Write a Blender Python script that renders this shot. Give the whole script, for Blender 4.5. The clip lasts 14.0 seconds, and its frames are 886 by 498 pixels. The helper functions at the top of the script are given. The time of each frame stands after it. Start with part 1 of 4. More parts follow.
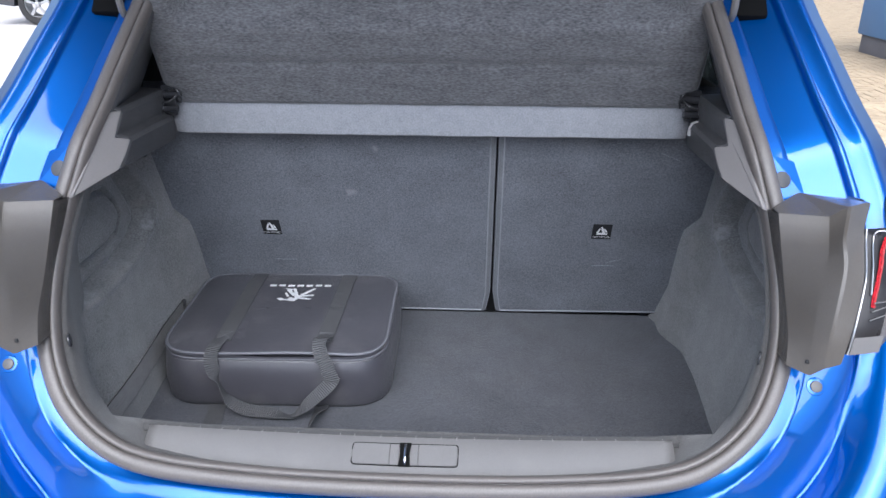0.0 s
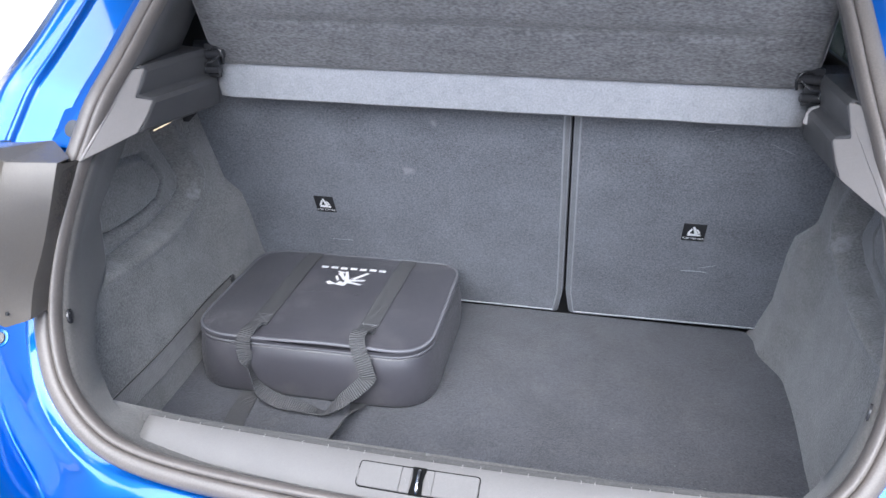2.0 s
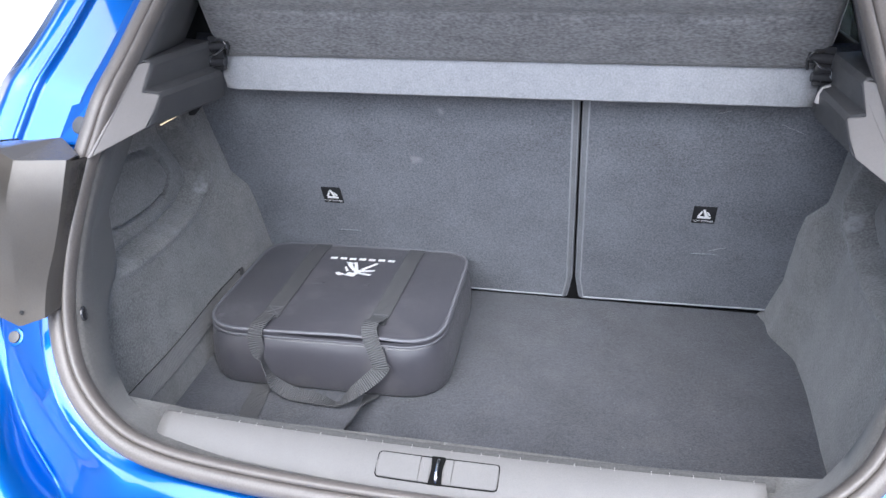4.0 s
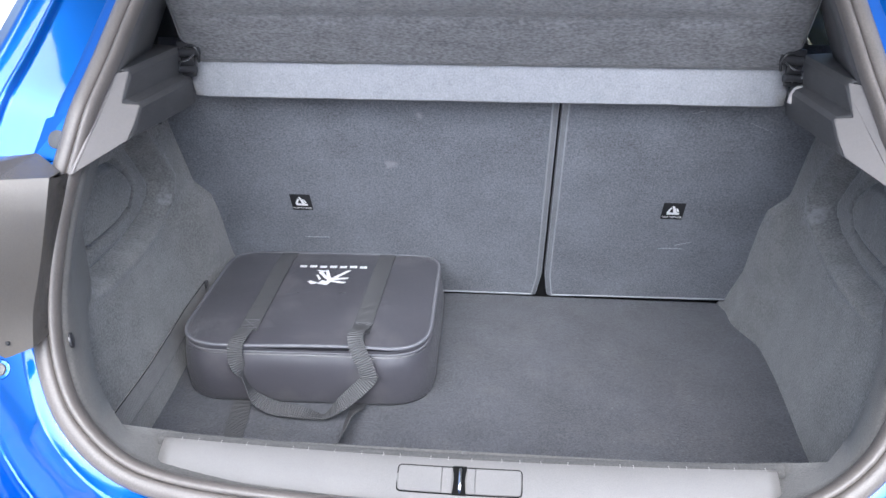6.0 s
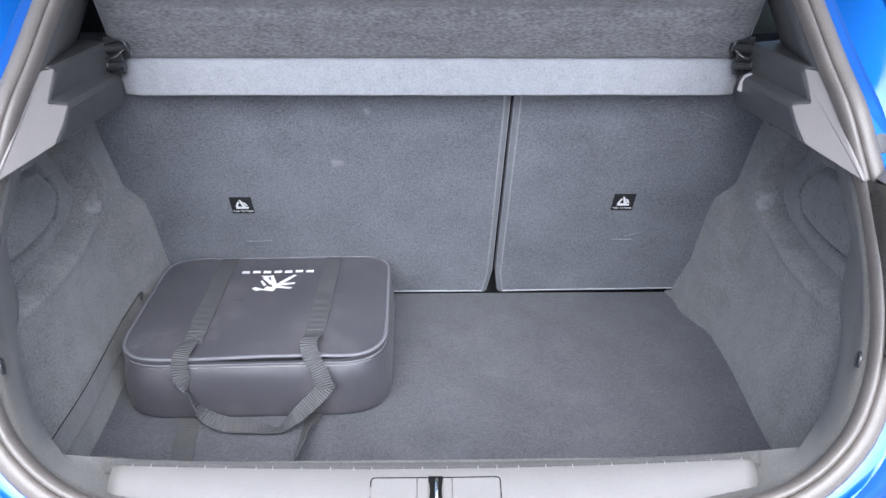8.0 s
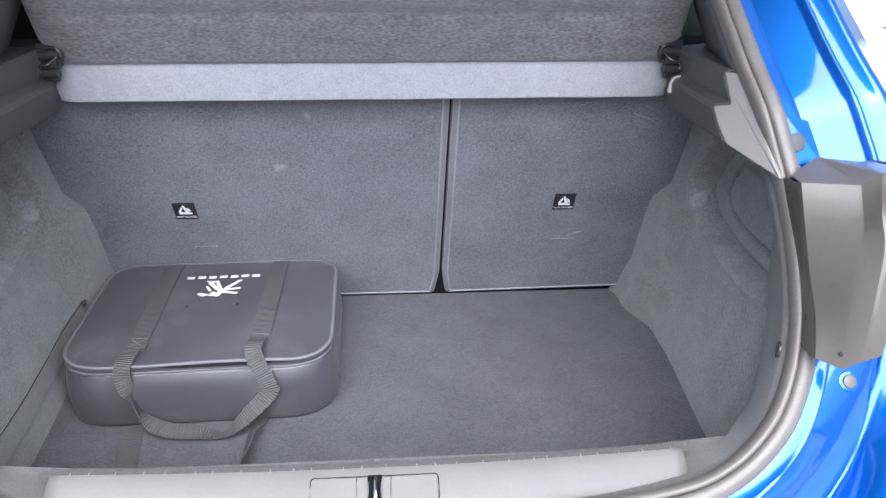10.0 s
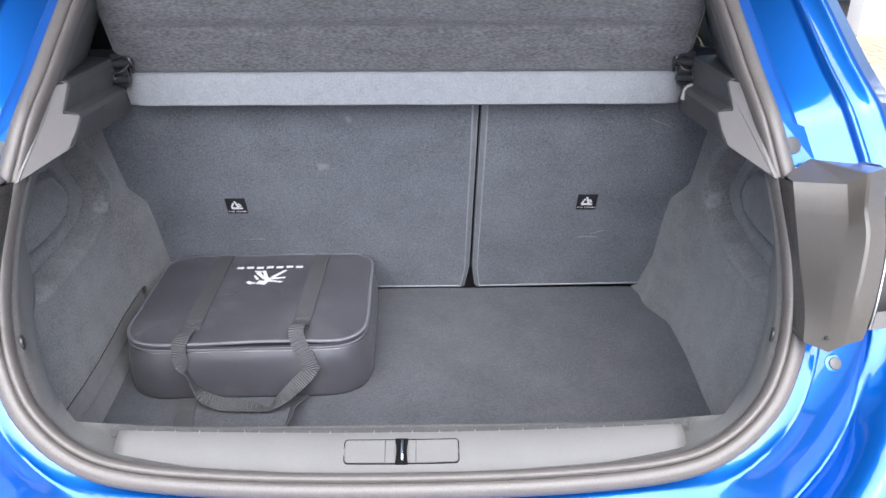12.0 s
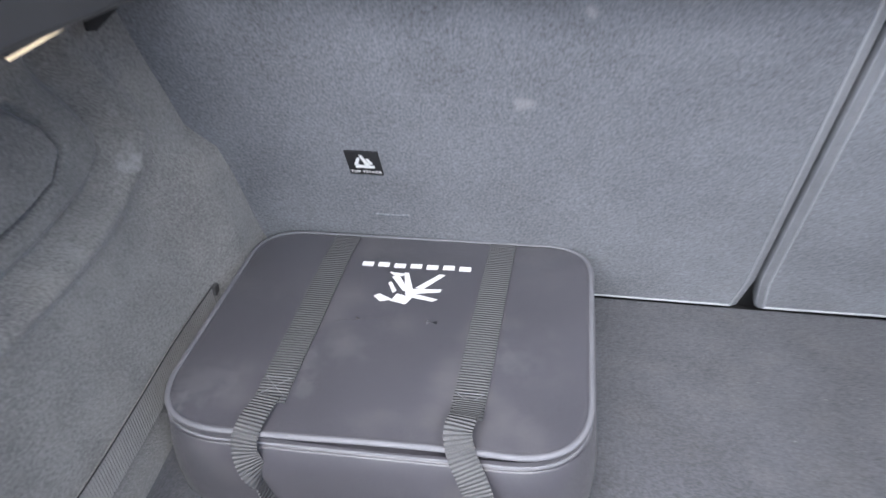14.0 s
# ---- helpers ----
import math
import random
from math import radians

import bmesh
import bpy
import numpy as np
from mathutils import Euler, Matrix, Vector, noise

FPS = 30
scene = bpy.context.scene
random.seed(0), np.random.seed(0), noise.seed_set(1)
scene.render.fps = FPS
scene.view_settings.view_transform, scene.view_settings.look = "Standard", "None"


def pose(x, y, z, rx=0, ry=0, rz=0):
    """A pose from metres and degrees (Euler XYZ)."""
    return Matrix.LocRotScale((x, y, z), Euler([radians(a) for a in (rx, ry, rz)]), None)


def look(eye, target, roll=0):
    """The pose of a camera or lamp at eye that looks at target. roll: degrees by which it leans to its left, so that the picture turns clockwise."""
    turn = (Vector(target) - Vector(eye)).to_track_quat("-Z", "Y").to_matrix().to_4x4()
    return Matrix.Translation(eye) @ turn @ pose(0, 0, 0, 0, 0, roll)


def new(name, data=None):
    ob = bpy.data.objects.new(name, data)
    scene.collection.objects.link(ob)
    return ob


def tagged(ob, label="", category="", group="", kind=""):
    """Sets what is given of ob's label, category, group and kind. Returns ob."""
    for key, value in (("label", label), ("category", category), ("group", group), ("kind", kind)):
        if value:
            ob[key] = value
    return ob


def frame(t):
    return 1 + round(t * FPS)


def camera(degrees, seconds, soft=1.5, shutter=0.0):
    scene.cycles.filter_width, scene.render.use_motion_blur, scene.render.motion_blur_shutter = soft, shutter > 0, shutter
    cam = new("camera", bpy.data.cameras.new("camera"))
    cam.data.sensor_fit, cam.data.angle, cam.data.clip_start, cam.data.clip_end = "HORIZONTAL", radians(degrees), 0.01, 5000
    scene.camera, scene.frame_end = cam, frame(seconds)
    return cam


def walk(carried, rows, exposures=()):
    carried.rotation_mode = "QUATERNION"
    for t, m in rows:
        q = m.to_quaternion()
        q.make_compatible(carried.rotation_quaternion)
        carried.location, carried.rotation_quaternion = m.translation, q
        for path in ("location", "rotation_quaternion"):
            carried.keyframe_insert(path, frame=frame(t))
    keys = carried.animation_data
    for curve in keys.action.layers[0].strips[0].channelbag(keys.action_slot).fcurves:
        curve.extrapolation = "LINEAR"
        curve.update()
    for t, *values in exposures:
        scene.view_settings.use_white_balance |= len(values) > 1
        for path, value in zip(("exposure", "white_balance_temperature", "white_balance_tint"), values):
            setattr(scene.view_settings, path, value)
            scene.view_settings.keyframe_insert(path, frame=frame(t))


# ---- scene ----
EXPOSURES = [(t, stops, 5500 if t < 1.2 else 5600 if t < 10 else 5750, 10) for t, stops in ((0.0, 0.45), (0.5, 0.68), (1.0, 0.88), (1.5, 1.02), (3.0, 1.03), (5.5, 1.07), (7.5, 1.2), (9.0, 1.2), (11.5, 1.0), (12.5, 0.96), (13.0, 1.02), (13.5, 1.2), (14.0, 1.3))]
cam = camera(60.74, 14.0, shutter=0.25)
PATH = [
    (0, (0.100, 0.393, 1.520), (0.009, 2.229, 0.732), 0.05),
    (0.5, (0.153, 0.459, 1.504), (-0.005, 2.284, 0.702), 0.30),
    (1, (0.191, 0.506, 1.486), (-0.047, 2.315, 0.667), 0.54),
    (1.5, (0.194, 0.554, 1.478), (-0.124, 2.346, 0.649), 0.45),
    (2, (0.187, 0.573, 1.469), (-0.197, 2.348, 0.631), 0.05),
    (2.5, (0.193, 0.578, 1.472), (-0.232, 2.336, 0.618), -0.54),
    (3, (0.208, 0.577, 1.468), (-0.233, 2.328, 0.607), -1.22),
    (5.5, (0.065, 0.570, 1.478), (-0.147, 2.354, 0.599), -0.59),
    (6, (0.043, 0.569, 1.482), (-0.112, 2.358, 0.602), -0.24),
    (6.5, (0.024, 0.576, 1.480), (-0.076, 2.369, 0.600), -0.01),
    (7, (0.008, 0.589, 1.476), (-0.042, 2.382, 0.593), 0.13),
    (7.5, (-0.003, 0.601, 1.470), (-0.007, 2.394, 0.585), 0.25),
    (8, (-0.009, 0.608, 1.467), (0.033, 2.399, 0.579), 0.33),
    (8.5, (-0.007, 0.615, 1.466), (0.083, 2.405, 0.578), 0.40),
    (9, (0.001, 0.618, 1.466), (0.134, 2.405, 0.579), 0.53),
    (9.2, (0.006, 0.618, 1.466), (0.153, 2.404, 0.579), 0.52),
    (11.3, (0.040, 0.503, 1.498), (0.130, 2.302, 0.628), 0.58),
    (11.5, (0.036, 0.493, 1.498), (0.111, 2.295, 0.634), 0.42),
    (12, (0.041, 0.479, 1.502), (0.075, 2.281, 0.634), 0.02),
    (12.5, (0.025, 0.494, 1.500), (0.010, 2.282, 0.604), -0.19),
    (13, (-0.028, 0.579, 1.479), (-0.094, 2.347, 0.546), -0.48),
    (13.2, (-0.055, 0.655, 1.462), (-0.129, 2.412, 0.509), -0.27),
    (13.4, (-0.068, 0.774, 1.434), (-0.189, 2.512, 0.452), -0.62),
    (13.5, (-0.067, 0.851, 1.422), (-0.239, 2.567, 0.409), -0.89),
    (13.7, (-0.070, 0.981, 1.383), (-0.338, 2.670, 0.345), -1.80),
    (13.8, (-0.083, 1.056, 1.367), (-0.382, 2.719, 0.297), -1.67),
    (13.9, (-0.104, 1.123, 1.353), (-0.416, 2.755, 0.240), -1.49),
    (14, (-0.114, 1.182, 1.307), (-0.448, 2.812, 0.197), -2.43),
]
walk(cam, [(t, look(eye, target, roll)) for t, eye, target, roll in PATH], EXPOSURES)


# ---- light ----
world = bpy.data.worlds.new("sky")
scene.world = world
world.use_nodes = True
wt = world.node_tree
sky = wt.nodes.new("ShaderNodeTexSky")
sky.sky_type = "NISHITA"
sky.sun_disc = False
sky.sun_elevation, sky.sun_rotation = radians(54), radians(177)
sky.air_density, sky.dust_density, sky.ozone_density = 1.0, 4.0, 1.0
wt.links.new(sky.outputs["Color"], wt.nodes["Background"].inputs["Color"])
wt.nodes["Background"].inputs["Strength"].default_value = 0.15

sun_data = bpy.data.lights.new("sun", "SUN")
sun_data.energy, sun_data.angle, sun_data.color = 4.6, radians(74), (1.0, 0.96, 0.90)
sun = new("sun", sun_data)
sun.matrix_world = look((0.12, -2.5, 3.5), (0, 0, 0))


# ---- materials ----
def material(name, colour, rough=0.6, metal=0.0, vary=0.15, scale=40.0, fine=600.0, bump=0.0, bump_scale=None, coat=0.0, sheen=0.0,
             spec=0.5, dirt=0.0, dirt_colour=(0.35, 0.33, 0.3), rough_vary=0.1, random_vary=0.0, stretch=None, lint=0.0, stains_and_lights=()):
    """A surface with colour variation at a coarse and a fine scale, uneven gloss, fine relief and a little dust."""
    m = bpy.data.materials.new(name)
    m.use_nodes = True
    t, bs = m.node_tree, m.node_tree.nodes["Principled BSDF"]
    bs.inputs["Metallic"].default_value = metal
    bs.inputs["Coat Weight"].default_value = coat
    bs.inputs["Coat Roughness"].default_value = 0.05
    bs.inputs["Sheen Weight"].default_value = sheen
    bs.inputs["Sheen Roughness"].default_value = 0.6
    bs.inputs["Specular IOR Level"].default_value = spec
    co = t.nodes.new("ShaderNodeTexCoord")
    place = co.outputs["Object"]
    if stretch:
        mp = t.nodes.new("ShaderNodeMapping")
        mp.inputs["Scale"].default_value = stretch
        t.links.new(place, mp.inputs["Vector"])
        place = mp.outputs[0]

    def node(kind, operation, a, b):
        n = t.nodes.new(kind)
        n.operation = operation
        for k, v in enumerate((a, b)):
            if isinstance(v, bpy.types.NodeSocket):
                t.links.new(v, n.inputs[k])
            else:
                n.inputs[k].default_value = v
        return n

    def ranged(socket, a, b, c, d):
        n = t.nodes.new("ShaderNodeMapRange")
        for key, v in zip(("From Min", "From Max", "To Min", "To Max"), (a, b, c, d)):
            n.inputs[key].default_value = v
        t.links.new(socket, n.inputs["Value"])
        return n.outputs[0]

    def over(below, factor, tint):
        mix = t.nodes.new("ShaderNodeMix")
        mix.data_type = "RGBA"
        t.links.new(factor, mix.inputs["Factor"])
        t.links.new(below, mix.inputs["A"])
        mix.inputs["B"].default_value = (*tint, 1)
        return mix.outputs["Result"]

    def noise_node(size, detail=3.0):
        n = t.nodes.new("ShaderNodeTexNoise")
        n.inputs["Scale"].default_value, n.inputs["Detail"].default_value = size, detail
        t.links.new(place, n.inputs["Vector"])
        return n

    coarse, small = noise_node(scale), noise_node(fine, 1.0)
    ramp = node("ShaderNodeMath", "ADD", ranged(coarse.outputs["Fac"], 0.3, 0.7, 1 - 0.4 * vary, 1 + 0.4 * vary), ranged(small.outputs["Fac"], 0.25, 0.75, -vary, vary))
    mul = t.nodes.new("ShaderNodeVectorMath")
    mul.operation = "SCALE"
    mul.inputs[0].default_value = colour
    t.links.new(ramp.outputs[0], mul.inputs["Scale"])
    out = mul.outputs[0]
    if random_vary:
        info = t.nodes.new("ShaderNodeObjectInfo")
        rr = t.nodes.new("ShaderNodeMapRange")
        rr.inputs["To Min"].default_value, rr.inputs["To Max"].default_value = 1 - random_vary, 1 + random_vary
        t.links.new(info.outputs["Random"], rr.inputs["Value"])
        m2 = t.nodes.new("ShaderNodeVectorMath")
        m2.operation = "SCALE"
        t.links.new(out, m2.inputs[0])
        t.links.new(rr.outputs[0], m2.inputs["Scale"])
        out = m2.outputs[0]
    if dirt:
        out = over(out, ranged(noise_node(14.0, 6.0).outputs["Fac"], 0.52, 0.75, 0.0, dirt), dirt_colour)
    for (sx, sy, sz), size, much in stains_and_lights:
        gap = node("ShaderNodeVectorMath", "DISTANCE", co.outputs["Object"], (sx, sy, sz))
        ragged = node("ShaderNodeMath", "ADD", gap.outputs["Value"], ranged(noise_node(70.0, 4.0).outputs["Fac"], 0.3, 0.7, -0.5 * size, 0.5 * size))
        out = over(out, ranged(ragged.outputs[0], size, 0.3 * size, 0.0, much), (0.36, 0.36, 0.36))
    if lint:
        cells = t.nodes.new("ShaderNodeTexVoronoi")
        cells.inputs["Scale"].default_value = 34.0
        t.links.new(co.outputs["Object"], cells.inputs["Vector"])
        out = over(out, ranged(cells.outputs["Distance"], 0.05, 0.02, 0.0, lint), (0.45, 0.45, 0.45))
    t.links.new(out, bs.inputs["Base Color"])
    rr = t.nodes.new("ShaderNodeMapRange")
    rr.inputs["To Min"].default_value, rr.inputs["To Max"].default_value = max(0.02, rough - rough_vary), min(1, rough + rough_vary)
    t.links.new(coarse.outputs["Fac"], rr.inputs["Value"])
    t.links.new(rr.outputs[0], bs.inputs["Roughness"])
    if bump:
        bn = t.nodes.new("ShaderNodeBump")
        bn.inputs["Strength"].default_value, bn.inputs["Distance"].default_value = bump, 0.002
        src = noise_node(bump_scale, 2.0) if bump_scale else small
        t.links.new(src.outputs["Fac"], bn.inputs["Height"])
        t.links.new(bn.outputs[0], bs.inputs["Normal"])
    return m


def webbing(name, colour):
    """Woven strap: ribs across its length, from the strap's own length and width in metres."""
    m = material(name, colour, 0.75, vary=0.2, scale=60, fine=900)
    t, bs = m.node_tree, m.node_tree.nodes["Principled BSDF"]
    uv = t.nodes.new("ShaderNodeUVMap")
    sep = t.nodes.new("ShaderNodeSeparateXYZ")
    t.links.new(uv.outputs[0], sep.inputs[0])
    freq = t.nodes.new("ShaderNodeMath")
    freq.operation = "MULTIPLY"
    freq.inputs[1].default_value = 2 * math.pi / 0.0042
    t.links.new(sep.outputs[0], freq.inputs[0])
    sine = t.nodes.new("ShaderNodeMath")
    sine.operation = "SINE"
    t.links.new(freq.outputs[0], sine.inputs[0])
    bn = t.nodes.new("ShaderNodeBump")
    bn.inputs["Strength"].default_value, bn.inputs["Distance"].default_value = 1.0, 0.0008
    t.links.new(sine.outputs[0], bn.inputs["Height"])
    t.links.new(bn.outputs[0], bs.inputs["Normal"])
    return m


def plain(name, colour, rough=0.5, emit=0.0, alpha=1.0, transmission=0.0, metal=0.0):
    m = bpy.data.materials.new(name)
    m.use_nodes = True
    bs = m.node_tree.nodes["Principled BSDF"]
    bs.inputs["Base Color"].default_value = (*colour, 1)
    bs.inputs["Roughness"].default_value, bs.inputs["Metallic"].default_value = rough, metal
    bs.inputs["Transmission Weight"].default_value = transmission
    if emit:
        bs.inputs["Emission Color"].default_value = (*colour, 1)
        bs.inputs["Emission Strength"].default_value = emit
    return m


PAINT = material("blue_metallic_paint", (0.0018, 0.090, 0.38), 0.38, metal=0.75, vary=0.05, scale=3, fine=2500, coat=1.0, rough_vary=0.04)
SEAT_CLOTH = material("seat_back_felt", (0.137, 0.145, 0.163), 0.95, vary=0.40, scale=9, fine=330, bump=0.42, bump_scale=420, sheen=0.15, dirt=0.03, lint=0.3,
                      stains_and_lights=(((-0.175, 1.920, 0.994), 0.014, 0.35), ((-0.110, 1.867, 1.107), 0.010, 0.4), ((-0.27, 1.93, 0.985), 0.006, 0.2)))
# rubbed bends of the side linings, with highlights of their ridges painted pale
WORN_AND_LIT = [((side * 0.594, y, z), size, much) for side in (-1, 1) for y, z, size, much in
        ((1.845, 0.945, 0.022, 0.55), (1.838, 0.972, 0.018, 0.4), (1.836, 1.0, 0.014, 0.2), (1.72, 0.905, 0.02, 0.2), (1.64, 0.93, 0.018, 0.2), (1.68, 0.92, 0.018, 0.2), (1.58, 0.915, 0.018, 0.2), (1.785, 0.975, 0.012, 0.3), (1.94, 0.86, 0.03, 0.15), (1.91, 0.92, 0.02, 0.16))]
CARPET = material("boot_carpet", (0.050, 0.052, 0.062), 0.97, vary=0.45, scale=11, fine=320, bump=0.7, bump_scale=420, sheen=0.2, dirt=0.05, lint=0.35)
WALL_CARPET = material("side_carpet", (0.172, 0.167, 0.162), 0.97, vary=0.38, scale=16, fine=300, bump=0.7, bump_scale=420, sheen=0.3, dirt=0.2, lint=0.35,
                       stains_and_lights=WORN_AND_LIT)
STRIP_CARPET = material("opening_felt", (0.068, 0.065, 0.061), 0.95, vary=0.25, scale=12, fine=340, bump=0.35, bump_scale=420, sheen=0.2, lint=0.2)
SHELF_FELT = material("shelf_felt", (0.088, 0.088, 0.094), 0.98, vary=0.5, scale=45, fine=330, bump=0.6, bump_scale=330, sheen=0.3, stretch=(0.45, 1, 1), lint=0.2)
STRIP_FELT = material("shelf_strip_felt", (0.235, 0.24, 0.258), 0.9, vary=0.16, scale=50, fine=350, bump=0.3, bump_scale=500, sheen=0.3)
CORNER_FELT = material("dark_edge_felt", (0.055, 0.053, 0.051), 0.95, vary=0.25, scale=30, fine=330, bump=0.35, bump_scale=380, sheen=0.1)
HOUSING = material("moulded_black_plastic", (0.085, 0.076, 0.066), 0.22, vary=0.1, scale=20, fine=900, bump=0.2, bump_scale=1500)
PLASTIC = material("grained_plastic", (0.07, 0.069, 0.07), 0.45, vary=0.12, scale=20, fine=900, bump=0.25, bump_scale=1500)
LIP_PLASTIC = material("grey_grained_plastic", (0.138, 0.132, 0.127), 0.5, vary=0.1, scale=18, fine=900, bump=0.25, bump_scale=1500, dirt=0.06)
TRIM_PLASTIC = material("taupe_grained_plastic", (0.215, 0.20, 0.192), 0.5, vary=0.1, scale=15, fine=900, bump=0.25, bump_scale=1500)
RUBBER = material("sealing_rubber", (0.112, 0.100, 0.091), 0.4, vary=0.15, scale=25, fine=500, bump=0.1, bump_scale=800)
# for black parts, and for sheets that stand in for shade
BLACK = material("part_and_shade_black", (0.018, 0.018, 0.019), 0.7, vary=0.2)
# near-black that paints the shade of recesses and gaps
GAP = material("gap_shade", (0.006, 0.006, 0.006), 0.9, vary=0.1, spec=0.1)
SEAT_PIPING = material("pale_seat_piping", (0.32, 0.33, 0.35), 0.6, vary=0.15, scale=60, fine=900)
# seat felt in a paler tone, for light on the rounded edges
BAND = material("seat_lit_edge", (0.21, 0.215, 0.232), 0.75, vary=0.2, scale=40, fine=700, bump=0.2, bump_scale=900)
HOOK = material("pale_hook_plastic", (0.42, 0.40, 0.39), 0.45, vary=0.05)
PIPING = material("grey_piping", (0.15, 0.15, 0.165), 0.7, vary=0.15, scale=60, fine=900)
BAG_CLOTH = material("black_bag_nylon", (0.060, 0.058, 0.068), 0.34, vary=0.3, sheen=0.06, spec=0.9, scale=7, fine=1200, bump=0.25, bump_scale=1800, dirt=0.12,
                     stains_and_lights=(((-0.40, 1.765, 0.745), 0.03, 0.10), ((-0.385, 1.725, 0.745), 0.016, 0.10), ((-0.495, 1.72, 0.744), 0.04, 0.10), ((-0.36, 1.80, 0.746), 0.03, 0.07), ((-0.52, 1.69, 0.742), 0.022, 0.13), ((-0.17, 1.80, 0.746), 0.03, 0.08)))
WEB = webbing("strap_webbing", (0.085, 0.085, 0.088))
WEB_LIGHT = webbing("pocket_strap_webbing", (0.34, 0.33, 0.32))
WHITE_PRINT = material("white_print", (0.8, 0.8, 0.8), 0.6, vary=0.05)
LABEL_BLACK = material("label_cloth", (0.012, 0.012, 0.014), 0.8, vary=0.1)
CHROME = material("bright_steel", (0.75, 0.75, 0.76), 0.18, metal=1.0, vary=0.05)
STEEL = material("dull_steel", (0.1, 0.095, 0.092), 0.5, metal=0.3, vary=0.1)
HINGE = material("gloss_dark_plastic", (0.03, 0.03, 0.033), 0.25, vary=0.1)
PIANO = material("smoked_lamp_plastic", (0.02, 0.018, 0.018), 0.3, vary=0.05, spec=0.3)
RED = material("red_lamp", (0.38, 0.01, 0.015), 0.25, vary=0.5, scale=60, fine=300)
LAMP_GLOW = plain("warm_lamp", (1.0, 0.78, 0.5), 0.4, emit=0.5)
GLASS = plain("window_glass", (0.55, 0.62, 0.6), 0.02, transmission=0.95)
PAVER = material("tan_paver", (0.42, 0.32, 0.20), 0.9, vary=0.3, scale=8, fine=150, bump=0.3, random_vary=0.15)
GROUND = material("pale_concrete", (0.52, 0.48, 0.44), 0.9, vary=0.12, scale=1.5, fine=60, bump=0.2)
BIN_BLUE = material("blue_grey_plastic", (0.1, 0.2, 0.36), 0.5, vary=0.08, scale=3, fine=200)
GREY_BASE = material("grey_base", (0.16, 0.15, 0.15), 0.8, vary=0.2, scale=5)
WHITE_WALL = material("white_panel", (0.72, 0.72, 0.72), 0.6, vary=0.05, scale=2, fine=80)
CREAM_WALL = material("cream_render", (0.55, 0.47, 0.36), 0.9, vary=0.1, scale=2, fine=80, bump=0.2)
NOTCH = material("loose_fibre", (0.27, 0.26, 0.25), 0.7, vary=0.1)
TYRE = material("tyre", (0.025, 0.024, 0.024), 0.85, vary=0.2)
ALLOY = material("alloy", (0.5, 0.5, 0.5), 0.35, metal=0.8, vary=0.08)
DARK_PAINT = material("dark_car_paint", (0.03, 0.03, 0.035), 0.3, vary=0.05, coat=1.0)


# ---- building helpers ----
def finish(ob, sharp=35):
    ob.data.shade_smooth()
    ob.data.set_sharp_from_angle(angle=radians(sharp))
    return ob


def part(name, data, mat, parent=None, label="", sharp=35):
    """One mesh object from a bmesh, or from (points, faces[, uvs]), under a thing or a part."""
    mesh = bpy.data.meshes.new(name)
    if isinstance(data, bmesh.types.BMesh):
        bmesh.ops.recalc_face_normals(data, faces=data.faces)
        data.to_mesh(mesh)
        data.free()
    else:
        mesh.from_pydata([tuple(p) for p in data[0]], [], data[1])
        if len(data) > 2:
            layer = mesh.uv_layers.new(name="UVMap")
            for loop in mesh.loops:
                layer.data[loop.index].uv = data[2][loop.vertex_index]
        bm = bmesh.new()
        bm.from_mesh(mesh)
        bmesh.ops.recalc_face_normals(bm, faces=bm.faces)
        bm.to_mesh(mesh)
        bm.free()
    mesh.materials.append(mat)
    ob = new(name, mesh)
    if parent is not None:
        ob.parent = parent
    if label:
        tagged(ob, label)
    return finish(ob, sharp)


def thing(name, label, category, group="", kind=""):
    ob = new(name)
    ob.empty_display_size = 0.1
    return tagged(ob, label, category, group, kind)


def thicken(ob, depth, offset=-1.0, bevel=0.0):
    s = ob.modifiers.new("thickness", "SOLIDIFY")
    s.thickness, s.offset = depth, offset
    if bevel:
        b = ob.modifiers.new("edge", "BEVEL")
        b.width, b.segments, b.limit_method = bevel, 2, "ANGLE"
    return ob


def grid(rows, wrap_rows=False, wrap_cols=False):
    """A sheet through rows of equally many points."""
    n, k = len(rows), len(rows[0])
    pts = [Vector(p) for row in rows for p in row]
    faces = []
    for i in range(n if wrap_rows else n - 1):
        for j in range(k if wrap_cols else k - 1):
            a, b = i * k + j, i * k + (j + 1) % k
            c, d = ((i + 1) % n) * k + (j + 1) % k, ((i + 1) % n) * k + j
            faces.append((a, b, c, d))
    return pts, faces


def join(*parts):
    pts, faces, uvs = [], [], []
    for p, f, *uv in parts:
        faces += [tuple(i + len(pts) for i in q) for q in f]
        pts += list(p)
        uvs += uv[0] if uv else []
    return (pts, faces, uvs) if uvs else (pts, faces)


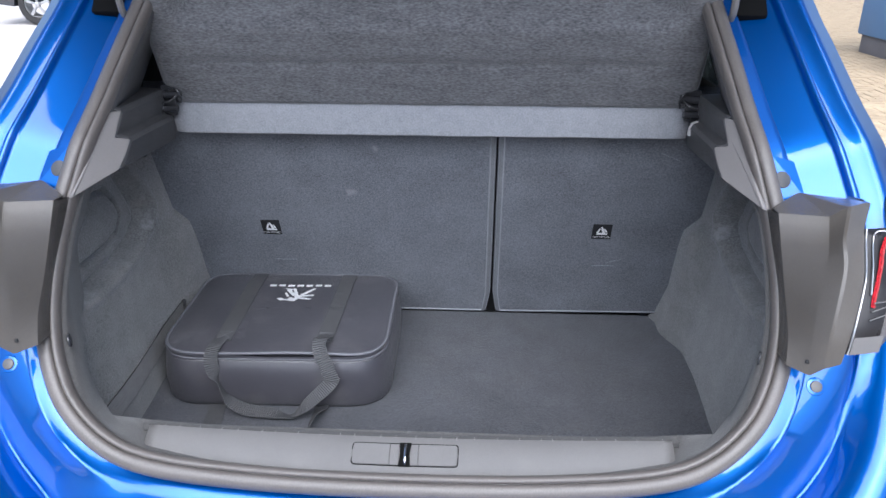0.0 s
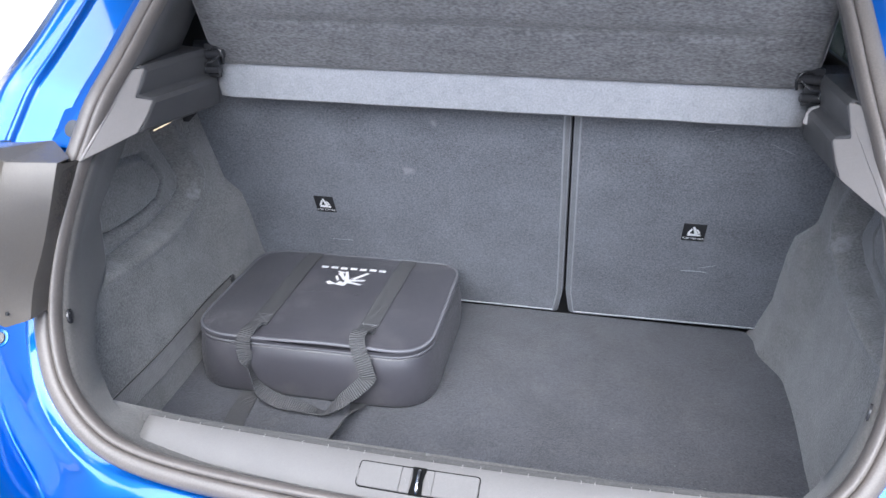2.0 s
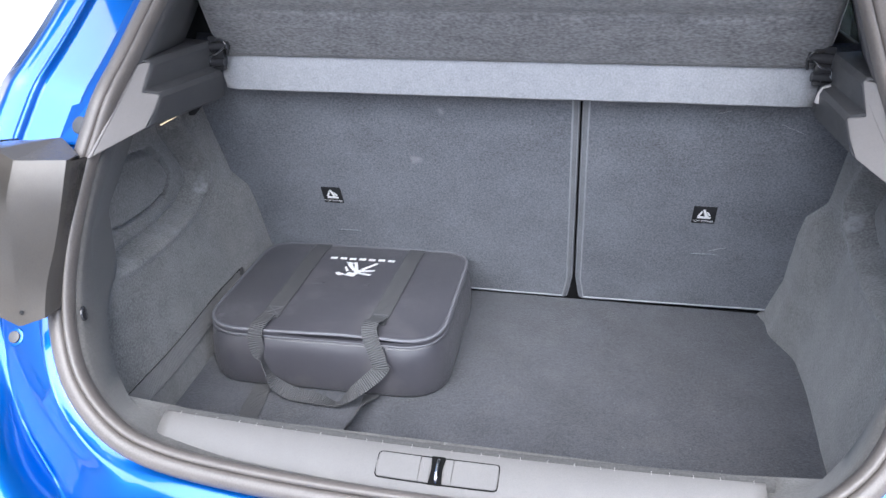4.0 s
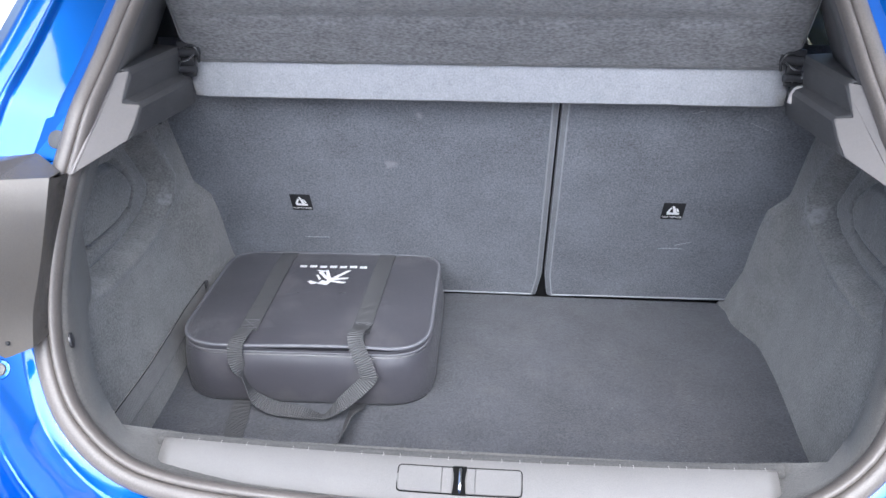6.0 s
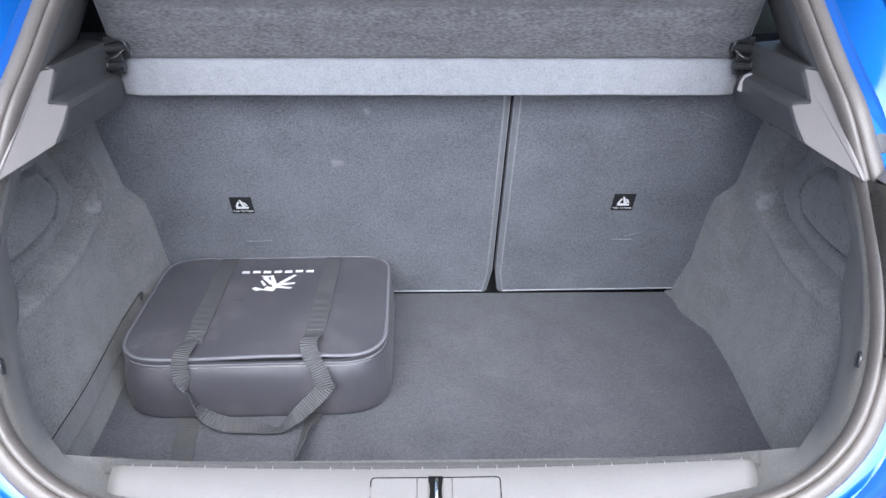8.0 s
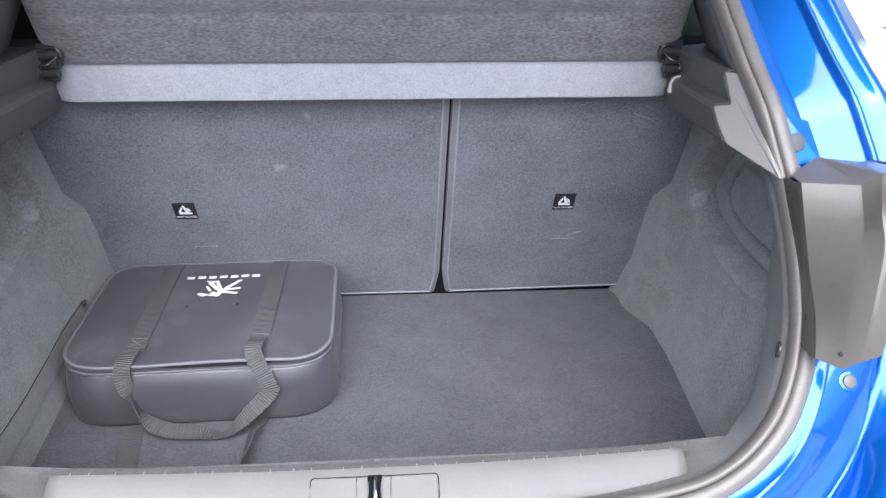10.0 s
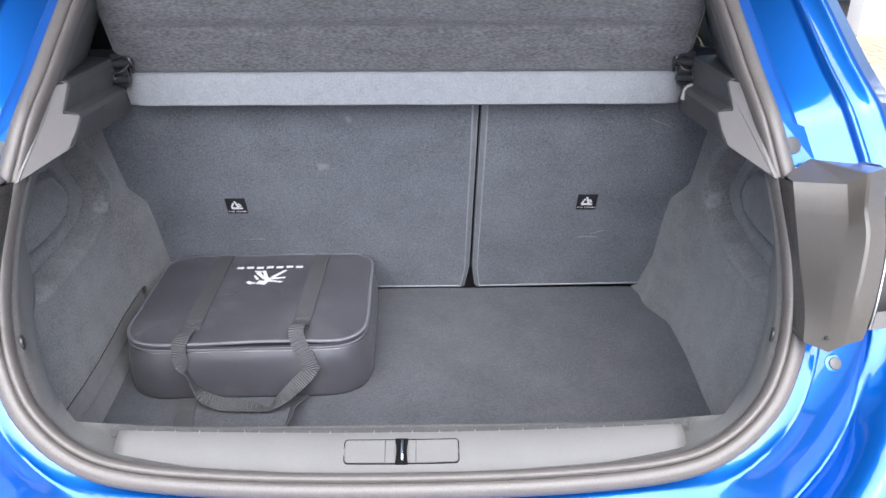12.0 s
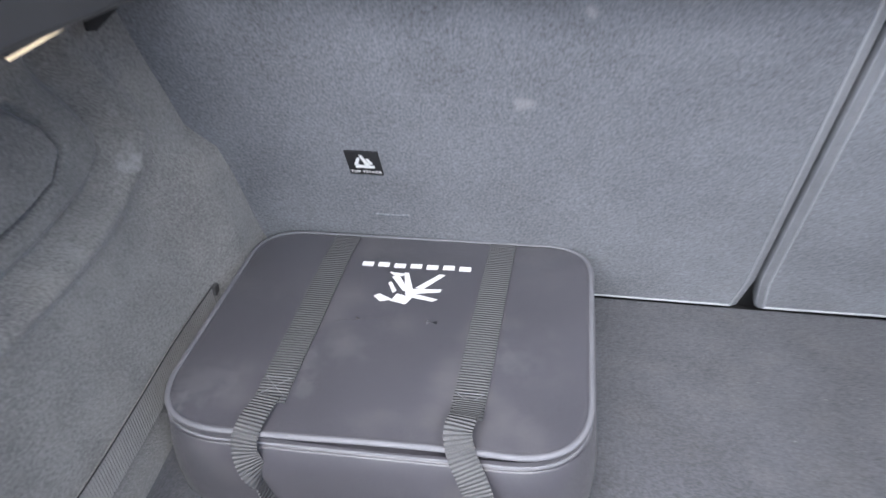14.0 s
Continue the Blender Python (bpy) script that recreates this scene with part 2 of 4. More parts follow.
def spline(points, count, closed=False):
    """Catmull-Rom through points, resampled evenly."""
    pts = [Vector(p) for p in points]
    n = len(pts)
    fine = []
    for i in range(n if closed else n - 1):
        def at(j):
            return pts[j % n] if closed else pts[min(max(j, 0), n - 1)]
        p0, p1, p2, p3 = at(i - 1), at(i), at(i + 1), at(i + 2)
        for s in range(16):
            u = s / 16
            fine.append(0.5 * (2 * p1 + (p2 - p0) * u + (2 * p0 - 5 * p1 + 4 * p2 - p3) * u * u + (3 * p1 - p0 - 3 * p2 + p3) * u ** 3))
    fine.append(pts[0].copy() if closed else pts[-1].copy())
    run = [0.0]
    for a, b in zip(fine, fine[1:]):
        run.append(run[-1] + (b - a).length)
    out, j = [], 0
    for k in range(count):
        want = run[-1] * k / (count if closed else count - 1)
        while j < len(run) - 2 and run[j + 1] < want:
            j += 1
        f = (want - run[j]) / max(run[j + 1] - run[j], 1e-9)
        out.append(fine[j].lerp(fine[j + 1], f))
    return out


def tube(path, radius, sides=8, closed=False):
    rows, n = [], len(path)
    for i, p in enumerate(path):
        a = path[(i - 1) % n] if closed or i else path[0]
        b = path[(i + 1) % n] if closed or i < n - 1 else path[-1]
        t = (b - a).normalized()
        u = t.cross(Vector((0.13, 0.21, 0.97))).normalized()
        v = t.cross(u)
        rows.append([p + radius * (u * math.cos(2 * math.pi * k / sides) + v * math.sin(2 * math.pi * k / sides)) for k in range(sides)])
    data = grid(rows, closed, True)
    if not closed:
        k = len(rows)
        data[1].append(tuple(range(sides)))
        data[1].append(tuple(range((k - 1) * sides, k * sides)))
    return data


def ribbon(path, normals, width, thick=0.0018):
    """A flat strap along path, whose face looks along normals (one for each point)."""
    pts, faces, uvs, run, n = [], [], [], 0.0, len(path)
    for i, p in enumerate(path):
        t = (path[min(i + 1, n - 1)] - path[max(i - 1, 0)]).normalized()
        side = t.cross(normals[i]).normalized()
        up = side.cross(t).normalized()
        if i:
            run += (p - path[i - 1]).length
        for a, b in ((-1, 1), (-0.5, 1.25), (0.5, 1.25), (1, 1), (1, -1), (0.5, -1.25), (-0.5, -1.25), (-1, -1)):
            pts.append(p + side * (a * width / 2) + up * (b * thick / 2))
            uvs.append((run, a * width))
    for i in range(n - 1):
        for j in range(8):
            faces.append((i * 8 + j, i * 8 + (j + 1) % 8, (i + 1) * 8 + (j + 1) % 8, (i + 1) * 8 + j))
    faces.append(tuple(range(8)))
    faces.append(tuple(range((n - 1) * 8, n * 8)))
    return pts, faces, uvs


def box(cx, cy, cz, sx, sy, sz, bevel=0.0, turn=None):
    bm = bmesh.new()
    bmesh.ops.create_cube(bm, size=1)
    bmesh.ops.scale(bm, vec=(sx, sy, sz), verts=bm.verts)
    if bevel:
        bmesh.ops.bevel(bm, geom=bm.edges[:], offset=bevel, segments=2, affect="EDGES", profile=0.6)
    if turn is not None:
        bmesh.ops.rotate(bm, cent=(0, 0, 0), matrix=turn.to_3x3(), verts=bm.verts)
    bmesh.ops.translate(bm, vec=(cx, cy, cz), verts=bm.verts)
    return bm


def disc(centre, normal, radius, depth, segments=20, rim=0.0):
    """A short cylinder with a rounded rim, its back at centre."""
    n = Vector(normal).normalized()
    u = n.orthogonal().normalized()
    v = n.cross(u)
    c = Vector(centre)
    rows = []
    for r, h in ((radius, 0), (radius, depth - rim), (radius - rim * 0.4, depth - rim * 0.25), (radius - rim, depth), (0.0005, depth)):
        rows.append([c + n * h + r * (u * math.cos(2 * math.pi * k / segments) + v * math.sin(2 * math.pi * k / segments)) for k in range(segments)])
    return grid(rows, False, True)


def smooth(a, b, x):
    u = min(max((x - a) / (b - a), 0.0), 1.0)
    return u * u * (3 - 2 * u)


def mixed(a, b, w):
    return a + (b - a) * w


# ---- plan of the boot (metres; y ahead into the car, z up from the ground) ----
FLOOR_Z = 0.62
REAR = Vector((0, -0.8, 0.6))  # the way that the boot opening faces


def seat_y(z):
    """The rear face of the seat backs."""
    return 2.094 - 0.466 * (z - 0.62)


def open_y(z):
    """The plane of the boot opening."""
    return 1.235 + max(0.0, z - 0.80) * 0.66 + max(0.0, z - 1.21) * 0.5


# Middle line of the seal, from the sill's middle up the side to the roof.
HALF = [(0.0, 0.802), (0.12, 0.803), (0.215, 0.806), (0.31, 0.812), (0.37, 0.820), (0.41, 0.831), (0.45, 0.852), (0.487, 0.884), (0.510, 0.921), (0.525, 0.962), (0.532, 1.005),
        (0.533, 1.06), (0.528, 1.115), (0.518, 1.165), (0.508, 1.208), (0.498, 1.255), (0.489, 1.31), (0.480, 1.36), (0.470, 1.41), (0.445, 1.465), (0.37, 1.505), (0.2, 1.525), (0.0, 1.53)]
LOOP = [Vector((x, open_y(z), z)) for x, z in HALF] + [Vector((-x, open_y(z), z)) for x, z in HALF[-2:0:-1]]
SEAL_PATH = spline(LOOP, 200, closed=True)


def seal_x(z):
    """Half the width of the opening at a height above the sill's corners."""
    side = HALF[8:-3]
    for (xa, za), (xb, zb) in zip(side, side[1:]):
        if z <= zb:
            return xa + (xb - xa) * (z - za) / (zb - za)
    return side[-1][0]


def loop_frames(path):
    """For each point of the seal's line: the point and the outward way in the opening's plane."""
    out, n = [], len(path)
    for i, p in enumerate(path):
        t = (path[(i + 1) % n] - path[i - 1]).normalized()
        o = t.cross(REAR).normalized()
        out.append((p, o))
    return out


FRAMES = loop_frames(SEAL_PATH)

# ---- the car ----
car = thing("car", "bright metallic blue hatchback with its boot open, seen from behind", "car")

# Blue body round the opening: profiles of (outward, rearward) for the pillars and for the sill.
PILLAR = [(0.0, -0.014), (0.018, -0.012), (0.026, -0.0045), (0.040, -0.0070), (0.0460, -0.0078), (0.0480, -0.0095), (0.0515, -0.0205), (0.110, -0.0125), (0.1125, -0.0120), (0.1140, -0.0100), (0.1165, -0.0165), (0.1195, -0.0085),
          (0.1225, -0.0068), (0.127, -0.0080), (0.1300, -0.0125), (0.1520, -0.0105), (0.1555, -0.0080), (0.1660, -0.0105), (0.1695, -0.0150), (0.196, -0.0300), (0.1995, -0.0400), (0.205, -0.09), (0.216, -0.16), (0.225, -0.27)]
SILL = [(0.0, -0.022), (0.026, -0.0215), (0.0430, -0.0195), (0.0465, -0.0140), (0.0495, -0.0118), (0.0515, -0.0125), (0.0545, -0.0170), (0.072, -0.0235), (0.09, -0.0315), (0.11, -0.0375), (0.121, -0.0405), (0.1225, -0.0445),
        (0.1255, -0.0445), (0.127, -0.039), (0.131, -0.031), (0.14, -0.012), (0.152, 0.006), (0.166, 0.018), (0.182, 0.024), (0.2, 0.022), (0.23, 0.004), (0.28, -0.05), (0.34, -0.14), (0.42, -0.28)]
SILL_MID = [(0.0, -0.014), (0.018, -0.012), (0.028, -0.004), (0.036, 0.0), (0.042, 0.0), (0.05, 0.004), (0.06, 0.012), (0.075, 0.025), (0.09, 0.04), (0.1, 0.05),
            (0.112, 0.06), (0.124, 0.067), (0.135, 0.071), (0.15, 0.074), (0.165, 0.074), (0.175, 0.07), (0.185, 0.064), (0.2, 0.056), (0.23, 0.036), (0.27, 0.006), (0.32, -0.034), (0.38, -0.08), (0.45, -0.135), (0.5, -0.18)]


def body_rows():
    rows = []
    for p, o in FRAMES:
        up = smooth(0.83, 1.06, p.z)
        mid = 1 - smooth(0.30, 0.47, abs(p.x))
        if p.z > 1.2:
            mid = 0
        below = 1.30 - min(max(p.z, 1.15), 1.42)
        row = []
        for a, b, c in zip(PILLAR, SILL, SILL_MID):
            low = (mixed(b[0], c[0], mid), mixed(b[1], c[1], mid))
            spread = 1.015 + 0.55 * below
            spread = mixed(1.0, spread, smooth(0.98, 1.13, p.z))
            d, h = mixed(low[0], a[0] * spread, up), mixed(low[1], a[1], up)
            row.append(p + o * d + REAR * h)
        rows.append(row)
    return rows


body = part("body_shell", grid(body_rows(), True), PAINT, car, "glossy blue painted body round the boot opening", 50)
thicken(body, 0.002)

# Rubber seal: a thick outer bulb, a groove and a thinner inner bulb.
SEAL = [(0.022, -0.008), (0.024, 0.002), (0.0215, 0.009), (0.015, 0.0135), (0.007, 0.015), (-0.001, 0.0135), (-0.0055, 0.0105), (-0.0065, 0.003), (-0.0075, 0.003), (-0.0085, 0.0105), (-0.012, 0.0135), (-0.017, 0.0125), (-0.021, 0.008), (-0.0225, 0.0), (-0.022, -0.008)]
rows = [[p + o * (0.024 - (0.024 - d) * 0.74) + REAR * (h * 0.85) for d, h in SEAL] for p, o in FRAMES]
part("boot_seal", grid(rows, True, True), RUBBER, car, "weathered grey rubber weatherstrip round the opening", 60)

# Trim inside the seal: the sill with its inner face, and the strips up both sides.
def strip_end(z):
    """Where the felt strip inside the seal meets the side lining."""
    return 1.545 + 0.10 * (z - 1.02) + 1.1 * max(0.0, z - 1.02)


def wall_x(y, z):
    """Half the width between the side linings: narrower low down and towards the sill."""
    return 0.573 + 0.022 * smooth(0.62, 0.92, z) - 0.014 * smooth(1.85, 1.58, y)


def trim_rows(side):
    rows = []
    pts = [(p, o) for p, o in FRAMES if p.z < 1.150 and p.x * side >= -1e-4]
    pts.sort(key=lambda q: (q[0].z, abs(q[0].x)))
    for p, o in pts:
        w = smooth(0.835, 0.93, p.z)
        ys = strip_end(p.z)
        wx = side * wall_x(ys, p.z)
        zi = max(0.8165, p.z - 0.034)
        sink = 0.014 * smooth(0.402, 0.392, abs(p.x)) * smooth(0.90, 0.86, p.z)
        s1 = p - o * 0.008 - REAR * (0.006 + 0.5 * sink) + Vector((0, 0.4 * sink, -sink))
        out = smooth(0.38, 0.48, abs(p.x))
        low2, high2 = Vector((p.x, max(p.y + 0.062, 1.312), zi - 0.001 - sink)), Vector((mixed(p.x, wx, 0.30), mixed(p.y, ys, 0.45), p.z))
        low3, high3 = Vector((mixed(p.x, wx, 0.8 * out), max(p.y + 0.092, 1.334), zi - 0.002)), Vector((mixed(p.x, wx, 0.90), mixed(p.y, ys, 0.90), p.z))
        low4, high4 = Vector((mixed(p.x, wx, out), max(p.y + 0.10, 1.341), zi - 0.014)), Vector((wx, ys, p.z))
        low5, high5 = Vector((mixed(p.x, wx + side * 0.004, out), max(p.y + 0.11, 1.347), FLOOR_Z - 0.03)), Vector((wx + side * 0.035, ys + 0.004, p.z))
        lip = s1.lerp(low2, 0.3).lerp(Vector((p.x - side * 0.013, p.y + 0.018, p.z)), w)
        rows.append([s1, lip, low2.lerp(high2, w), low3.lerp(high3, w), low4.lerp(high4, w), low5.lerp(high5, w)])
    return rows


for side in (-1, 1):
    strips = trim_rows(side)
    thicken(part("opening_trim", grid(strips), STRIP_CARPET, car, "grey felt-faced trim inside the seal", 60), 0.003)

# Scuff plate on the sill, with a latch cover let into it.
def scuff(x, k):
    """A point of the plate's face: k from its rear edge to its front edge."""
    bow = (x / 0.393) ** 2
    low, high = Vector((x, 1.264 + 0.026 * bow, 0.7905 + 0.008 * bow)), Vector((x, 1.314 + 0.010 * bow, 0.8145 + 0.0015 * bow))
    return low.lerp(high, k) + Vector((0, 0, 0.0025 * math.sin(math.pi * k)))


rows = []
for k in range(49):
    x = -0.393 + 0.786 * k / 48
    rows.append([scuff(x, 0) + Vector((0, -0.002, -0.007))] + [scuff(x, w) for w in (0, 0.06, 0.25, 0.5, 0.75, 0.94, 1.0)] + [scuff(x, 1) + Vector((0, 0.002, -0.006))])
load_lip = part("scuff_plate", grid(rows), LIP_PLASTIC, car, "pale grey grained plastic load sill guard", 18)
thicken(load_lip, 0.003, 1.0)

rows = []
for k in range(61):
    x = -0.405 + 0.81 * k / 60
    edge = scuff(x, 1)
    fuzz = 0.0007 * noise.noise(Vector((x * 60, 0, 5)))
    rows.append([edge + Vector((0, 0.0005, -0.010)), edge + Vector((0, 0.002, -0.001))] + [edge + Vector((0, y, z + fuzz)) for y, z in ((0.007, 0.0012), (0.014, 0.0008), (0.020, -0.004), (0.023, -0.02), (0.024, -0.05))])
thicken(part("sill_edge", grid(rows), CORNER_FELT, car, "dark felt edge along the load sill", 60), 0.002)

# ---- side carpets ----
POCKET = [(1.575, 1.055), (1.545, 1.0), (1.550, 0.968), (1.60, 0.956), (1.70, 0.952), (1.758, 0.957), (1.788, 0.985), (1.770, 1.02), (1.735, 1.052), (1.65, 1.066)]
HOLLOW = [(1.50, 1.14), (1.50, 0.915), (1.58, 0.905), (1.72, 0.902), (1.81, 0.912), (1.855, 0.938), (1.862, 0.975), (1.835, 1.025), (1.80, 1.075), (1.78, 1.16)]


def inside(poly, y, z):
    """Signed distance to a polygon, negative within."""
    best, within = 9.0, False
    for (ay, az), (by, bz) in zip(poly, poly[1:] + poly[:1]):
        ey, ez = by - ay, bz - az
        u = min(max(((y - ay) * ey + (z - az) * ez) / (ey * ey + ez * ez), 0), 1)
        best = min(best, math.hypot(y - ay - u * ey, z - az - u * ez))
        if (az > z) != (bz > z) and y < (bz and (by - ay) * (z - az) / (bz - az) + ay):
            within = not within
    return -best if within else best


SEAT_EDGE = [(0.60, 0.530), (0.63, 0.543), (0.73, 0.556), (0.86, 0.551), (0.905, 0.553), (0.942, 0.575), (1.08, 0.573), (1.25, 0.566)]


def seat_edge(z):
    """Half the width between the linings where they meet the seat backs."""
    for (a, xa), (b, xb) in zip(SEAT_EDGE, SEAT_EDGE[1:]):
        if z <= b:
            return xa + (xb - xa) * (z - a) / (b - a)
    return SEAT_EDGE[-1][1]


def side_wall(side):
    rows = []
    zs = [0.60 + 0.0035 * k for k in range(167)]
    for z in zs:
        row = []
        seam = mixed(1.35, strip_end(z), smooth(0.80, 0.93, z))
        y0 = seam - 0.05
        y1 = seat_y(z) + 0.012
        for k in range(190):
            y = y0 + (y1 - y0) * k / 189
            x = side * wall_x(y, z)
            # the wheel arch comes in beside the seat
            arch = smooth(1.90 - 0.25 * (z - 0.62), 2.02 - 0.30 * (z - 0.62), y) * (1 - smooth(0.90, 0.95, z) * 0.25)
            x = mixed(x, side * seat_edge(z), arch)
            rim = inside(HOLLOW, y, z)
            flush = smooth(seam, seam + 0.03, y)
            x += side * flush * (0.030 * smooth(0.004, -0.020, rim) + 0.013 * math.exp(-((rim + 0.012) / 0.0065) ** 2) - 0.004 * math.exp(-((rim - 0.008) / 0.008) ** 2))
            g = inside(POCKET, y, z)
            x += side * flush * 0.013 * math.exp(-(g / 0.0042) ** 2)
            x -= side * 0.003 * smooth(0.0, -0.01, g)
            x += side * (0.0015 * flush * noise.noise(Vector((y * 14, z * 14, side))) + 0.006 * smooth(seam + 0.006, seam - 0.004, y))
            row.append((x, y, z))
        rows.append(row)
    return grid(rows)


for side in (-1, 1):
    wall = part("side_carpet", side_wall(side), WALL_CARPET, car, "moulded charcoal felt side lining with a shallow embossed pocket", 80)
    thicken(wall, 0.004, 1.0)


def inset(outline, d):
    """A closed 2D outline moved inward by d (it runs counterclockwise)."""
    n, out = len(outline), []
    for i, (x, y) in enumerate(outline):
        ax, ay = outline[i - 1]
        bx, by = outline[(i + 1) % n]
        tx, ty = bx - ax, by - ay
        k = math.hypot(tx, ty) or 1.0
        out.append((x - ty / k * d, y + tx / k * d))
    return out


def rounded(points, radii, steps=6):
    """A closed outline with its corners rounded; points run counterclockwise."""
    out, n = [], len(points)
    for i, (x, y) in enumerate(points):
        r = radii[i] if isinstance(radii, (list, tuple)) else radii
        a, b = Vector(points[i - 1]), Vector(points[(i + 1) % n])
        p = Vector((x, y))
        u, v = (a - p).normalized(), (b - p).normalized()
        half = math.acos(max(-1, min(1, u.dot(v)))) / 2
        reach = min(r / math.tan(half), (a - p).length * 0.48, (b - p).length * 0.48)
        s, e = p + u * reach, p + v * reach
        for k in range(steps + 1):
            w = k / steps
            q = s * (1 - w) ** 2 + p * 2 * w * (1 - w) + e * w * w
            out.append((q.x, q.y))
    return out


def refine(outline, step):
    """More points along a closed outline."""
    out, n = [], len(outline)
    for i, p in enumerate(outline):
        q = outline[(i + 1) % n]
        k = max(1, int(math.hypot(q[0] - p[0], q[1] - p[1]) / step))
        out += [(p[0] + (q[0] - p[0]) * j / k, p[1] + (q[1] - p[1]) * j / k) for j in range(k)]
    return out


def slab(outline, levels, place, cap=True, bottom=False):
    """Rings of (inset, height) of an outline, laid out by place(u, v, height), with the last ring filled."""
    rows = [[place(u, v, h) for u, v in inset(outline, d)] for d, h in levels]
    pts, faces = grid(rows, False, True)
    n = len(outline)
    if cap:
        faces.append(tuple(range((len(rows) - 1) * n, len(rows) * n)))
    if bottom:
        faces.append(tuple(range(n - 1, -1, -1)))
    return pts, faces


# ---- boot floor ----
boot_floor = thing("boot_floor", "flat charcoal carpeted boot floor board between the side linings", "boot floor")
outline = refine(rounded([(-0.556, 1.348), (0.556, 1.348), (0.561, 1.60), (0.575, 1.80), (0.576, 1.955), (0.530, 2.095), (-0.530, 2.095), (-0.576, 1.955), (-0.575, 1.80), (-0.561, 1.60)], 0.01, 3), 0.05)
part("board", slab(outline, [(0.0, -0.02), (0.0, -0.004), (0.003, 0.0)], lambda u, v, h: (u, v, FLOOR_Z + h), True, True), CARPET, boot_floor)
part("boot_tub", box(0, 1.74, 0.585, 1.25, 0.86, 0.02), BLACK, car, "black well under the boot floor")

# ---- rear seats ----
def seat_place(u, v, h):
    """u across, v up the slope from the floor, h out of the face."""
    c = math.cos(math.atan(0.466))
    s = math.sin(math.atan(0.466))
    return (u, seat_y(FLOOR_Z) - v * s - h * c, FLOOR_Z + v * c - h * s)


def up_slope(z):
    return (z - FLOOR_Z) / math.cos(math.atan(0.466))


TOP = up_slope(1.19)


def flat_rings(outline, seat):
    """The felt face of a seat back, a little uneven."""
    cu, cv = sum(p[0] for p in outline) / len(outline), sum(p[1] for p in outline) / len(outline)
    edge = inset(outline, 0.012)
    rows = []
    for k in (1.0, 0.985, 0.96, 0.92, 0.86, 0.78, 0.68, 0.56, 0.43, 0.3, 0.17, 0.05):
        rows.append([])
        for u, v in edge:
            a, b = cu + (u - cu) * k, cv + (v - cv) * k
            rows[-1].append(seat_place(a, b, 0.0 if k > 0.99 else 0.0015 * noise.noise(Vector((a * 7, b * 7, 2))) * min(1, (1 - k) * 10)))
    pts, faces = grid(rows, False, True)
    faces.append(tuple(range((len(rows) - 1) * len(edge), len(rows) * len(edge))))
    part("felt_face", (pts, faces), SEAT_CLOTH, seat, "charcoal felt face", 80)


